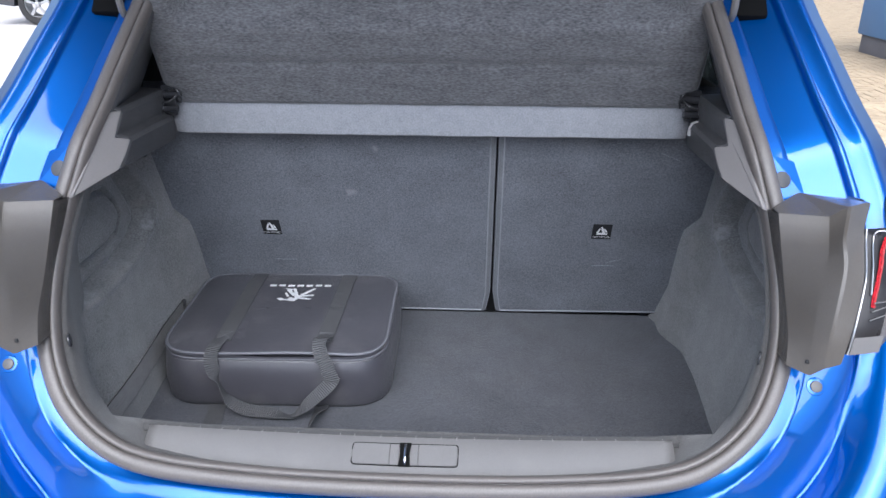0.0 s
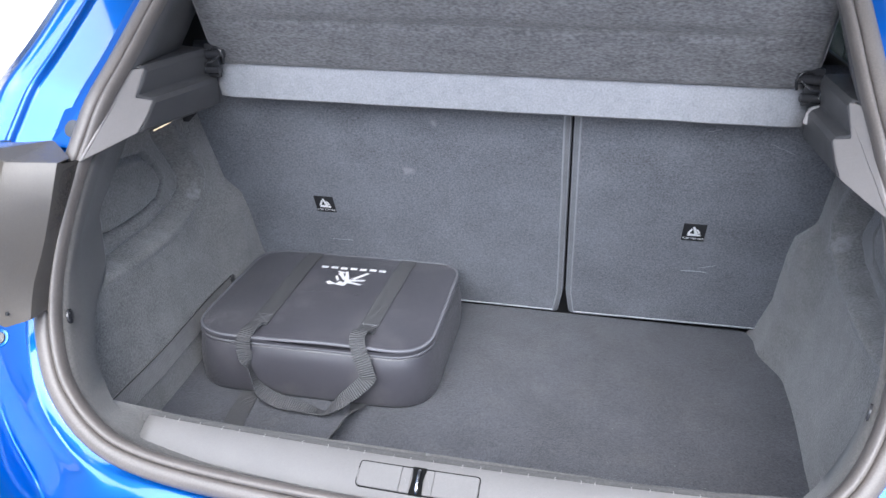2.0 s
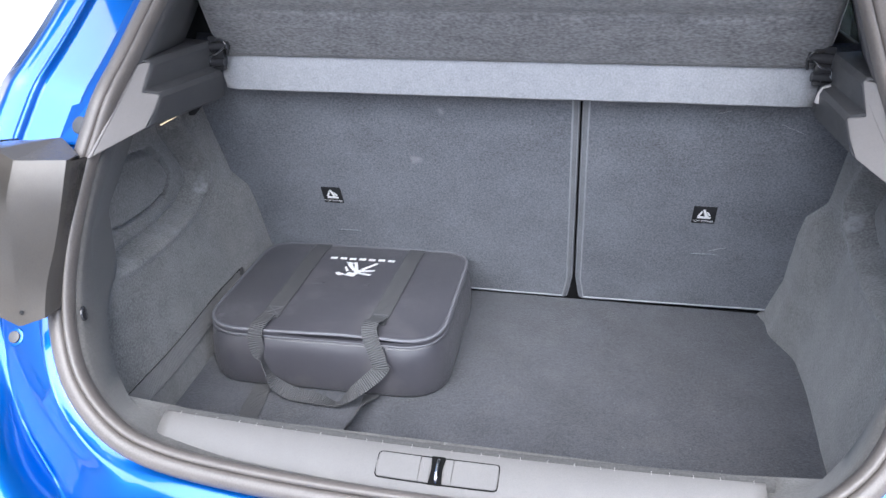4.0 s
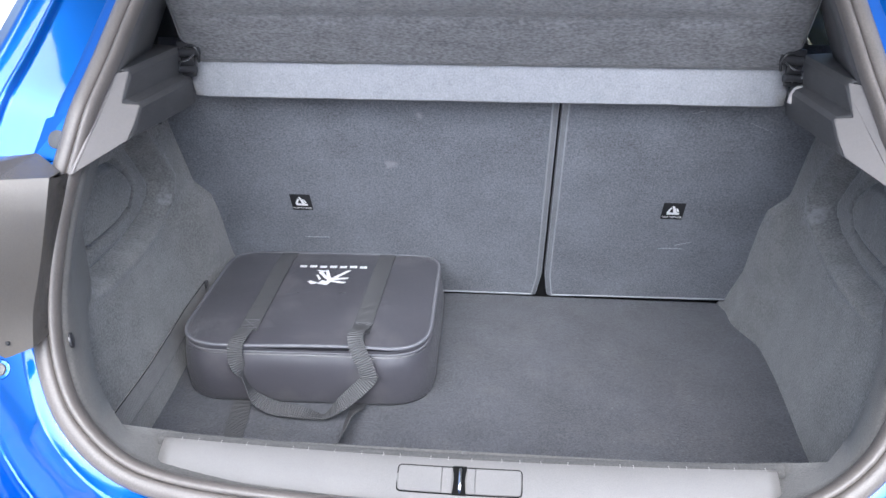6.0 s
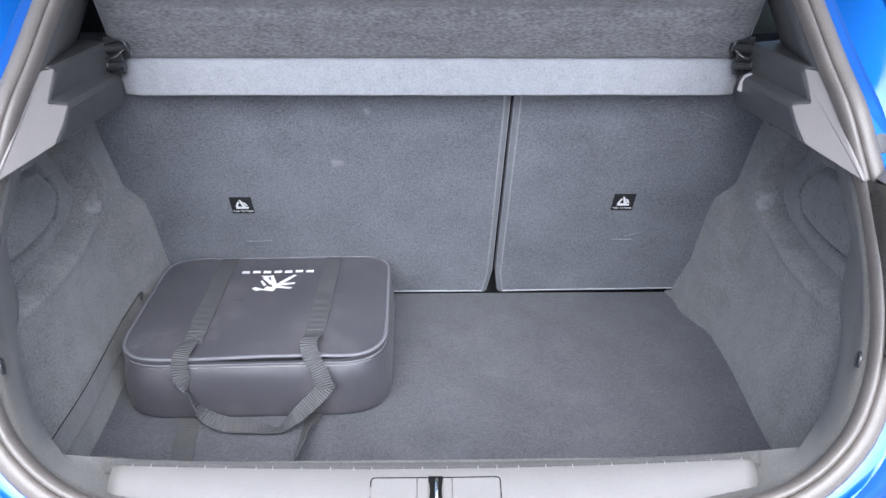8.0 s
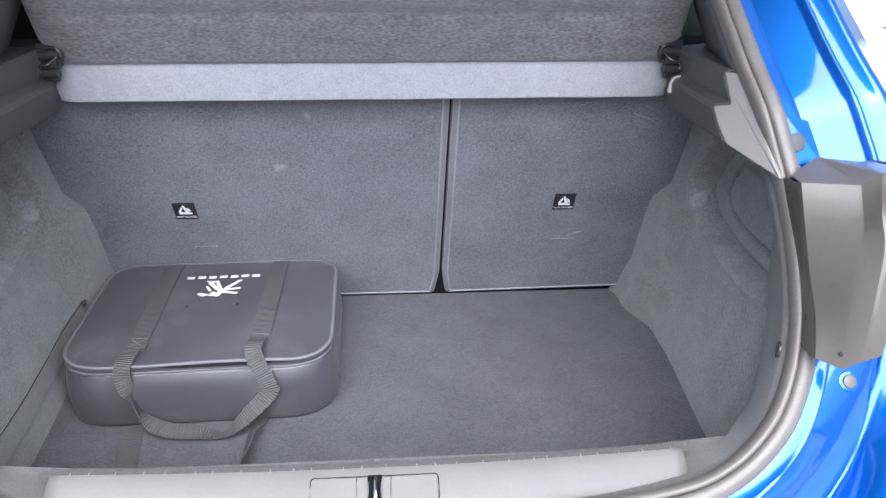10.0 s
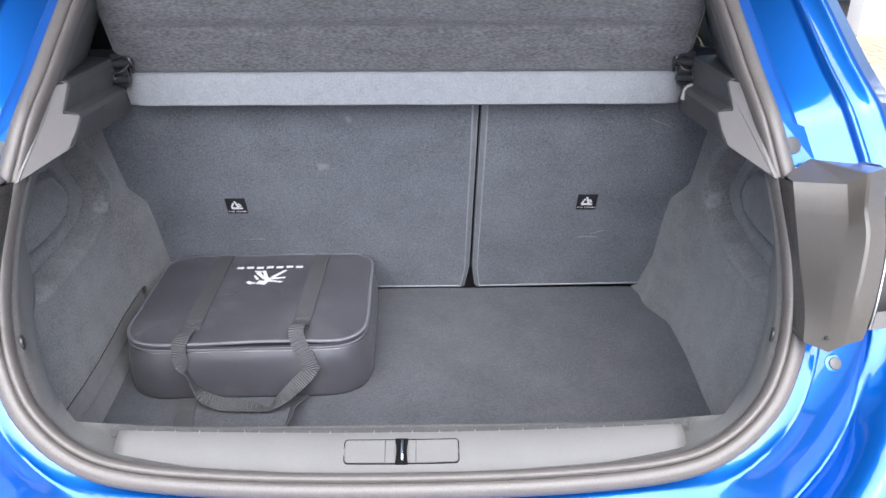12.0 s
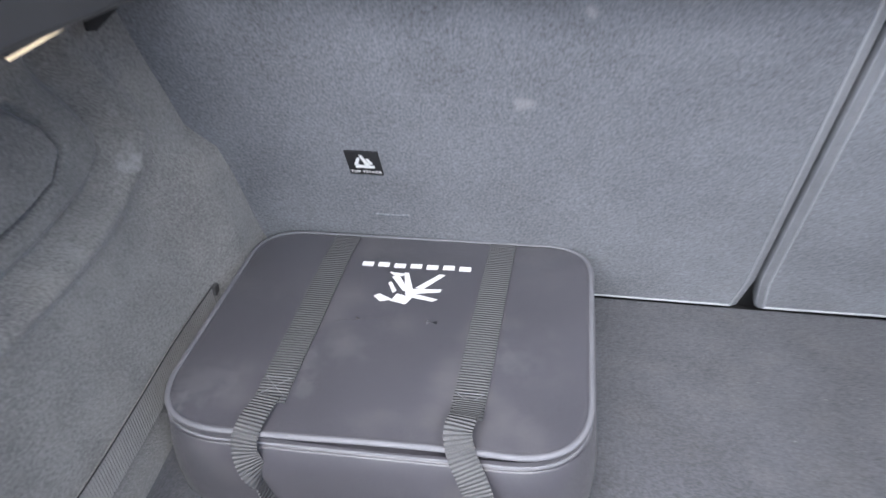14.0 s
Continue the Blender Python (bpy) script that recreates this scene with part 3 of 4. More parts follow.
for name, corners, radii in (("rear_seat_back", [(-0.64, -0.004), (0.1240, -0.004), (0.1335, 0.075), (0.1345, TOP), (-0.64, TOP)], [0.02, 0.014, 0.08, 0.02, 0.02]),
                             ("rear_seat_back", [(0.1485, -0.004), (0.64, 0.005), (0.64, TOP), (0.1380, TOP), (0.1390, 0.075)], [0.014, 0.02, 0.02, 0.02, 0.08])):
    wide = corners[0][0] < 0
    seat = thing(name, "wide folded-up rear seat back covered in charcoal felt" if wide else "narrow folded-up rear seat back covered in charcoal felt", "car seat", "rear seat backs")
    outline = refine(rounded(corners, radii), 0.06)
    part("backrest", slab(outline, [(0.012, -0.10), (0.0, -0.09), (0.0, -0.010), (0.004, -0.003), (0.012, 0.0)], seat_place, False, True), SEAT_CLOTH, seat)
    flat_rings(outline, seat)
    # strip over the rounded edge, paler to paint the light on it
    rows = [[seat_place(u, v, h) for u, v in inset(outline, d)] for d, h in ((-0.0006, -0.016), (-0.0003, -0.009), (0.0012, -0.0045), (0.0042, -0.0016), (0.0112, 0.0009))]
    part("edge_band", grid(rows, False, True), BAND, seat, "rounded edge of the seat back, its light painted as a paler tone", 60)
    line = [Vector(seat_place(u, v, 0.0005)) for u, v in inset(outline, 0.012)]
    part("piping", tube(spline(line, 260, True), 0.0017, 6, True), SEAT_PIPING, seat, "grey sewn edge piping")
    line = [Vector(seat_place(u, v, -0.0045)) for u, v in inset(outline, 0.003)]
    part("piping", tube(spline(line, 260, True), 0.0017, 6, True), SEAT_PIPING, seat, "grey sewn edge piping")
    # sewn label for the child seat anchor
    lu, lz = (-0.368, 0.890) if wide else (0.375, 0.895)
    lv = up_slope(lz)
    label = part("anchor_label", slab(rounded([(lu - 0.021, lv - 0.0228), (lu + 0.021, lv - 0.0228), (lu + 0.021, lv + 0.0228), (lu - 0.021, lv + 0.0228)], 0.001, 1),
                                     [(0, 0.0), (0, 0.0012), (0.0005, 0.0015)], seat_place), LABEL_BLACK, seat, "small black woven label with white print")
    text = bpy.data.curves.new("words", "FONT")
    text.body, text.size, text.align_x, text.extrude = "TOP TETHER", 0.0068, "CENTER", 0.0001
    holder = bpy.data.objects.new("words", text)
    scene.collection.objects.link(holder)
    bpy.context.view_layer.update()
    flat = bpy.data.meshes.new_from_object(holder)
    bpy.data.objects.remove(holder)
    pts = [seat_place(lu + v.co.x, lv - 0.0185 + v.co.y, 0.0019 + v.co.z) for v in flat.vertices]
    part("words", (pts, [tuple(p.vertices) for p in flat.polygons]), WHITE_PRINT, label, "white words TOP TETHER")
    # seat symbol: a leaning chair with a hook behind it
    strokes = [[(-0.004, 0.016), (0.0, 0.016), (0.008, -0.004), (0.002, -0.006)], [(-0.012, -0.009), (0.012, -0.009), (0.013, -0.004), (-0.010, -0.002)],
               [(-0.013, -0.004), (-0.008, -0.003), (-0.003, 0.010), (-0.006, 0.012)], [(0.003, 0.010), (0.007, 0.009), (0.012, 0.0), (0.008, -0.002)]]
    symbol = join(*[([seat_place(lu + a, lv + b, 0.0018) for a, b in s], [(0, 1, 2, 3)]) for s in strokes])
    part("symbol", symbol, WHITE_PRINT, label, "white seat anchor symbol", 30)
    # creased tab below the label
    part("anchor_slit", tube(spline([seat_place(lu - 0.01, up_slope(0.789), 0.0005), seat_place(lu + 0.012, up_slope(0.791), 0.002), seat_place(lu + 0.04, up_slope(0.790), 0.0005)], 12), 0.0016, 6), SEAT_CLOTH, seat)

# shade between the seat backs, put in as a black slab
part("seat_gap", slab([(0.07, -0.08), (0.20, -0.08), (0.19, TOP), (0.08, TOP)], [(0, -0.05), (0, -0.026)], seat_place), BLACK, car, "black slab for the shade in the gap between the seat backs")

# fine pale scratches in the felt
for seat, u, z, du, dz in ((seat, 0.462, 1.103, 0.042, -0.018), (seat, 0.40, 0.80, 0.03, 0.012), (seat, 0.36, 1.12, 0.02, 0.006)):
    line = [Vector(seat_place(u + du * k / 6, up_slope(z + dz * k / 6) + 0.0006 * math.sin(2.1 * k), 0.0004)) for k in range(7)]
    part("scratch", tube(line, 0.0004, 5), SEAT_PIPING, seat, "fine pale scratch")

# ---- parcel shelf, lifted ----
shelf = thing("parcel_shelf", "felt-covered parcel shelf lifted on its hinges above the seat backs", "parcel shelf")


def shelf_place(x, s):
    """s metres up the lifted panel from its hinge line."""
    lean = math.atan(0.48)
    z = 1.199 + s * math.cos(lean)
    y = 1.812 - s * math.sin(lean)
    edge = min(s, 0.52 - s, 0.498 - abs(x))
    h = -0.012 * smooth(0.012, 0.0, edge)
    # pressed shapes: a cross crease, and a wide hollow higher up
    reach = smooth(0.445, 0.425, abs(x))
    h -= 0.0045 * reach * math.exp(-((s - 0.098) / 0.007) ** 2)
    h += 0.004 * reach * smooth(0.104, 0.125, s) * smooth(0.21, 0.19, s)
    h -= 0.05 * smooth(0.168, 0.214, s) * smooth(0.445, 0.40, abs(x)) * smooth(0.50, 0.46, s)
    h += 0.0012 * noise.noise(Vector((x * 22, s * 22, 3.0)))
    x *= 1 - 0.022 * smooth(0.045, 0.03, s)
    return (x, y - h * math.cos(lean), z - h * math.sin(lean))


rows = [[shelf_place(-0.498 + 0.996 * k / 110, 0.52 * j / 76) for k in range(111)] for j in range(77)]
thicken(part("shelf_panel", grid(rows), SHELF_FELT, shelf, "dark felt underside with pressed hollows", 70), 0.012, 1.0)
for side in (-1, 1):
    line = [Vector(shelf_place(side * 0.4975, 0.035 + 0.46 * k / 40)) + Vector((0, -0.0005, 0)) for k in range(41)]
    part("rim_edge", tube(line, 0.0011, 6), STRIP_FELT, shelf, "thin pale folded edge of the panel")
rows = []
for k in range(41):
    x = -0.490 + 0.98 * k / 40
    sag = 0.0012 * noise.noise(Vector((x * 9, 0, 7)))
    e = 0.010 * smooth(0.03, 0.0, 0.49 - abs(x))
    rows.append([(x, 1.826, 1.216), (x, 1.817, 1.207), (x, 1.812, 1.198 + sag), (x, 1.807, 1.176 - 0.4 * e + sag), (x, 1.804 + e, 1.156 + sag), (x, 1.804 + e, 1.150 + sag), (x, 1.809 + e, 1.1475 + sag), (x, 1.86, 1.150)])
thicken(part("front_strip", grid(rows), STRIP_FELT, shelf, "pale grey felt strip along the hinged edge", 60), 0.003, 1.0)
for side in (-1, 1):
    cx = side * 0.487
    hinge = part("hinge", join(tube([Vector((cx - side * 0.022, 1.790, 1.228)), Vector((cx + side * 0.018, 1.790, 1.225))], 0.008, 12),
                               tube([Vector((cx - side * 0.014, 1.788, 1.200)), Vector((cx + side * 0.018, 1.790, 1.198))], 0.007, 12)), HINGE, shelf, "black plastic hinge pins")
    part("hinge_clip", tube(spline([(cx - side * 0.022, 1.786, 1.212), (cx - side * 0.025, 1.780, 1.228), (cx - side * 0.016, 1.782, 1.239), (cx - side * 0.002, 1.787, 1.238)], 16), 0.0022, 8), HINGE, hinge)
    part("hinge_plate", box(cx + side * 0.003, 1.797, 1.214, 0.026, 0.008, 0.058, 0.003), HINGE, hinge, "black hinge plate")
    part("hinge_spring", tube(spline([(cx - side * 0.018, 1.782, 1.226), (cx - side * 0.005, 1.776, 1.216), (cx + side * 0.010, 1.780, 1.212), (cx + side * 0.012, 1.784, 1.200)], 16), 0.0016, 6), CHROME, hinge, "bright spring wire of the hinge")

# ---- plastic ledges that carry the shelf ----
END_A, END_B, END_C = Vector((0.513, 1.449, 1.149)), Vector((0.489, 1.566, 1.246)), Vector((0.470, 1.567, 1.197))
END_FLAT = (END_B - END_A).cross(END_C - END_A)


def end_y(x, z):
    """The flat face in which the rails end beside the seal."""
    return END_A.y - (END_FLAT.x * (x - END_A.x) + END_FLAT.z * (z - END_A.z)) / END_FLAT.y


for side in (-1, 1):
    def q(x, y, z):
        return Vector((side * x, y, z))
    # cross section of the rail: its underside, lower step, groove, upper step and top
    section = [(0.580, 1.132), (0.480, 1.160), (0.475, 1.164), (0.471, 1.194), (0.474, 1.1995), (0.483, 1.2055), (0.486, 1.209), (0.4825, 1.238), (0.486, 1.2445), (0.508, 1.249)]
    ahead = [(0.580, 1.138), (0.503, 1.134), (0.493, 1.139), (0.490, 1.176), (0.493, 1.182), (0.503, 1.186), (0.506, 1.191), (0.500, 1.226), (0.503, 1.232), (0.56, 1.236)]
    rows = []
    for k in range(15):
        w = k / 14
        rows.append([q(mixed(a, c, w), mixed(end_y(min(a, 0.50), b) + 0.0012, 1.80, w), mixed(b, d, w)) for (a, b), (c, d) in zip(section, ahead)])
    pts, faces = grid(rows)
    faces.append(tuple(range(14 * len(section), 15 * len(section))))
    ledge = part("shelf_ledge", (pts, faces), PLASTIC, car, "dark grained plastic ledge under the parcel shelf", 30)
    thicken(ledge, 0.003, 1.0)
    # pale end cover beside the seal: a flat plate with a stepped edge and a long pointed foot
    plate = refine(rounded([(0.514, 1.1405), (0.503, 1.1965), (0.4915, 1.2445), (0.4815, 1.2435), (0.484, 1.2065), (0.4695, 1.1985), (0.472, 1.178), (0.4765, 1.1595)], [0.001, 0.02, 0.003, 0.002, 0.003, 0.003, 0.02, 0.004], 4), 0.006)
    if side < 0:
        plate = plate[::-1]
    n = END_FLAT.normalized() * (1 if END_FLAT.y < 0 else -1)
    shape = slab([(side * x, z) for x, z in plate], [(0.0, -0.006), (0.0, 0.0012), (0.0005, 0.0022), (0.0013, 0.0026)],
                 lambda u, v, h: Vector((u, end_y(abs(u), v), v)) + Vector((side * n.x, n.y, n.z)) * h)
    part("ledge_end", shape, TRIM_PLASTIC, ledge, "pale taupe grained plastic end cover", 8)
    # upper pillar trim beside the shelf, and a black sheet for the cabin's shade
    rows = []
    for k in range(13):
        z = 1.215 + 0.27 * k / 12
        sx, y = seal_x(z), open_y(z)
        rows.append([q(sx - 0.004, y + 0.004, z)] + [q(sx - 0.012 + 0.19 * d + 0.25 * max(0.0, d - 0.2), y + 0.02 + d * (1 - 0.25 * k / 12), z) for d in (0.0, 0.05, 0.12, 0.2, 0.25)] + [q(sx + 0.10, y + 0.30, z)])
    thicken(part("pillar_trim", grid(rows), PLASTIC, car, "dark plastic pillar trim beside the parcel shelf", 60), 0.003, 1.0)
    # shade of the cabin as a black sheet, taller on the left
    thicken(part("cabin_side", grid([[q(0.555, 1.80, z), q(0.64, 2.1, z), q(0.66, 3.0, z)] for z in ((1.10, 1.14, 1.175) if side > 0 else (1.10, 1.30, 1.55))]), BLACK, car, "black sheet for the unlit inner side of the cabin"), 0.01, 1.0)

for side in (-1, 1):
    turn = pose(0, 0, 0, -40, 0, 0)
    # solid black box where the hinge recess lies in shade
    part("hinge_pocket", box(side * 0.545, 1.738, 1.400, 0.05, 0.02, 0.06, 0.004, turn), GAP, car, "black box for the shade in the tailgate hinge recess")
    part("hinge_arm", tube(spline([(side * 0.508, 1.735, 1.368), (side * 0.508, 1.695, 1.392), (side * 0.504, 1.69, 1.50), (side * 0.512, 1.78, 1.575)], 20), 0.006, 8), LIP_PLASTIC, car, "grey hinge arm of the tailgate")

part("grab_hook", join(tube(spline([(0.516, 1.800, 1.184), (0.502, 1.778, 1.186), (0.490, 1.776, 1.183), (0.486, 1.777, 1.164)], 20), 0.0055, 8),
                       tube(spline([(0.503, 1.782, 1.178), (0.499, 1.776, 1.166), (0.498, 1.778, 1.152)], 10), 0.004, 8)), HOOK, car, "pale plastic bag hook on the ledge")

# cabin shell ahead of the seats; its black front sheet stands for the shade inside
thicken(part("roof", grid([[(x, y, z + 0.02 * (1 - (x / 0.6) ** 2)) for x in (-0.62, -0.5, -0.25, 0, 0.25, 0.5, 0.62)] for y, z in ((1.87, 1.53), (2.2, 1.56), (3.0, 1.575), (3.45, 1.55))]), PAINT, car, "blue roof panel"), 0.03, -1.0)
thicken(part("cabin_front", grid([[(-0.66, 3.0, z), (0.66, 3.0, z)] for z in (0.5, 1.56)]), BLACK, car, "black sheet for the unlit cabin ahead of the rear seats"), 0.02)

# the rest of the car, forward of the boot
def car_wheel(x, y):
    def turned(r, w, inner):
        rows = [[(x + dx, y + rad * math.cos(2 * math.pi * k / 40), 0.31 + rad * math.sin(2 * math.pi * k / 40)) for k in range(40)]
                for rad, dx in ((inner, -w / 2), (r - 0.025, -w / 2), (r, -w / 2 + 0.025), (r, w / 2 - 0.025), (r - 0.025, w / 2), (inner, w / 2))]
        return grid(rows, True, True)
    wheel = part("wheel", turned(0.31, 0.19, 0.20), TYRE, car, "black tyre")
    part("rim", turned(0.205, 0.17, 0.06), ALLOY, wheel, "silver alloy rim")


for side in (-1, 1):
    line = [(1.62, 0.30), (1.60, 0.95), (2.4, 0.98), (4.3, 0.97), (5.2, 0.84), (5.42, 0.62), (5.38, 0.28), (5.0, 0.22)]
    line += [(4.62 + 0.36 * math.cos(math.pi * k / 10), 0.29 + 0.36 * math.sin(math.pi * k / 10)) for k in range(11)]
    line += [(2.4, 0.22)]
    line += [(2.06 + 0.36 * math.cos(math.pi * k / 10), 0.29 + 0.36 * math.sin(math.pi * k / 10)) for k in range(11)]
    rows = [[(side * x, y, z) for y, z in line] for x in (0.735, 0.765, 0.775)]
    pts, faces = grid(rows, False, True)
    faces += [tuple(range(len(line))), tuple(range(2 * len(line), 3 * len(line)))]
    part("body_side", (pts, faces), PAINT, car, "blue body side with wheel arches")
    # same glass both sides; the left is painted dark for the shade behind it
    thicken(part("side_window", grid([[(side * (0.735 - 0.12 * w), y0 + (y1 - y0) * k / 4, 0.98 + 0.55 * w) for k in range(5)] for w, y0, y1 in ((0, 2.05, 4.2), (0.5, 2.1, 3.85), (1, 2.2, 3.4))]), GLASS if side > 0 else HINGE, car, "side glass, clear on the right, opaque dark for shade on the left"), 0.005)
    for y in (2.06, 4.62):
        car_wheel(side * 0.67, y)
part("underbody", box(0, 3.3, 0.36, 1.3, 3.9, 0.16, 0.03), BLACK, car, "black underside of the car")
thicken(part("bonnet", grid([[(x, y, z + 0.03 * (1 - (x / 0.74) ** 2)) for x in (-0.74, -0.6, -0.3, 0, 0.3, 0.6, 0.74)] for y, z in ((4.2, 0.99), (4.8, 0.93), (5.25, 0.82), (5.42, 0.62), (5.40, 0.30))]), PAINT, car, "blue bonnet and nose"), 0.02)
thicken(part("windscreen", grid([[(x * k, y + 0.06 * (x / 0.6) ** 2 * -1, z) for x in (-0.62, -0.4, 0, 0.4, 0.62)] for y, z, k in ((3.45, 1.555, 1.0), (3.85, 1.27, 1.08), (4.25, 1.0, 1.16))]), HINGE, car, "dark windscreen glass"), 0.006)

# tailgate, swung up over the opening
def gate_rows(drop, grow):
    rows = []
    for k in range(15):
        w = k / 14
        half = (0.70 + 0.03 * math.sin(math.pi * w) - 0.10 * w ** 4) + grow
        y, z = 1.87 - 0.92 * w, 1.58 + 0.56 * w - 0.10 * w * w
        rows.append([(half * a, y + 0.03 * (1 - a * a) * w, z + 0.05 * (1 - abs(a) ** 3) - drop) for a in (-1, -0.94, -0.8, -0.5, 0, 0.5, 0.8, 0.94, 1)])
    return rows


gate = part("tailgate", grid(gate_rows(0.0, 0.0)), PAINT, car, "blue tailgate swung up over the boot", 60)
thicken(gate, 0.02)
thicken(part("tailgate_lining", grid(gate_rows(0.03, -0.03)), PLASTIC, gate, "black inner lining of the tailgate", 60), 0.01)

# ---- latch in the sill ----
def sill_place(u, v, h):
    """u across the car, v up the plate's face from the latch's middle, h out of it."""
    up = (scuff(0, 0.75) - scuff(0, 0.25)).normalized()
    return scuff(u, 0.5 + v / 0.0555) + Vector((0, -up.z, up.y)) * (h + 0.003)


plate = rounded([(-0.078, -0.0175), (0.078, -0.0175), (0.078, 0.0175), (-0.078, 0.0175)], 0.006, 5)
# gap and slot are black slabs that paint their shade
part("latch_gap", slab(refine(inset(plate, -0.0006), 0.01), [(0, -0.006), (0, 0.0003)], sill_place), GAP, load_lip, "black slab for the shade in the gap round the latch cover")
for a, b, high in ((-0.0772, -0.0225, 0.0016), (-0.0220, -0.0088, 0.0012), (0.0088, 0.0195, 0.0012), (0.0200, 0.0772, 0.0016)):
    r = [0.0055 if e < -0.05 or e > 0.05 else 0.0006 for e in (a, b, b, a)]
    leaf = refine(rounded([(a, -0.0164), (b, -0.0164), (b, 0.0164), (a, 0.0164)], r, 5), 0.01)
    part("latch_cover", slab(leaf, [(0, -0.004), (0, high - 0.0006), (0.0006, high)], sill_place), LIP_PLASTIC, load_lip, "smooth grey plastic latch cover")
part("latch_slot", slab([(-0.0086, -0.0185), (0.0086, -0.0185), (0.0070, 0.0), (0.0086, 0.0185), (-0.0086, 0.0185), (-0.0070, 0.0)], [(0, -0.004), (0, 0.0020)], sill_place), GAP, load_lip, "black slab for the shade in the latch slot")
part("striker", tube(spline([Vector(sill_place(0.001, v, h)) for v, h in ((-0.015, 0.001), (-0.011, 0.005), (0.0, 0.0055), (0.011, 0.005), (0.014, 0.001))], 20), 0.0023, 10), CHROME, load_lip, "bright steel striker bar")

# loose fibres on the felt edge
for k in range(26):
    x = -0.375 + 0.75 * k / 25 + random.uniform(-0.008, 0.008)
    p, q1 = scuff(x, 0.97) + Vector((0, 0, 0.0033)), scuff(x, 1.0) + Vector((0, 0.004, 0.0036))
    part("fibre", tube([p, p.lerp(q1, 0.5) + Vector((random.uniform(-0.001, 0.001), 0, 0.0004)), q1], 0.00035, 5), NOTCH, load_lip)

# ---- small fittings on the linings ----
for side in (-1, 1):
    x, yy, zz = side * 0.5055, 1.352, 0.947
    part("screw_cover", disc((x + side * 0.004, yy, zz), (-side * 0.93, 0.36, 0.05), 0.0105, 0.003, 20, 0.001), HINGE, car, "round black screw cover")

lamp = part("boot_lamp", box(-0.548, 1.720, 1.131, 0.022, 0.12, 0.016, 0.004), PLASTIC, car, "small dark boot lamp under the ledge")
part("lamp_lens", tube([Vector((-0.5385, 1.663, 1.1225)), Vector((-0.5375, 1.69, 1.1232)), Vector((-0.5375, 1.72, 1.1240)), Vector((-0.5375, 1.75, 1.1246)), Vector((-0.5385, 1.778, 1.1250))], 0.0013, 8), LAMP_GLOW, lamp, "warm lit edge of the lamp")

path = spline([(0.0035 - wall_x(y, 0.70), y, 0.700 + 0.01 * (y - 1.4)) for y in (1.40, 1.50, 1.60, 1.70, 1.80, 1.905)], 40)
norms = [Vector((1, -0.05, 0.08)).lerp(Vector((1, 0, 0.0)), i / 39) for i in range(40)]
strap = part("pocket_strap", ribbon(path, norms, 0.046), WEB_LIGHT, car, "grey elastic strap across the side pocket")
# no opening here: a thin black tube paints the slit's shade
part("seam", tube([p + Vector((0.002, 0, 0.0245)) for p in path], 0.0009, 5), BLACK, strap, "black line for the shade of a slit above the strap")
part("strap_end", box(-0.571, 1.910, 0.722, 0.006, 0.012, 0.014, 0.002), PLASTIC, strap)

# ---- blue body fittings ----
def edge_at(line, w):
    """A point of a smooth edge, w from its top to its bottom."""
    return spline(line, 41)[round(40 * w)]


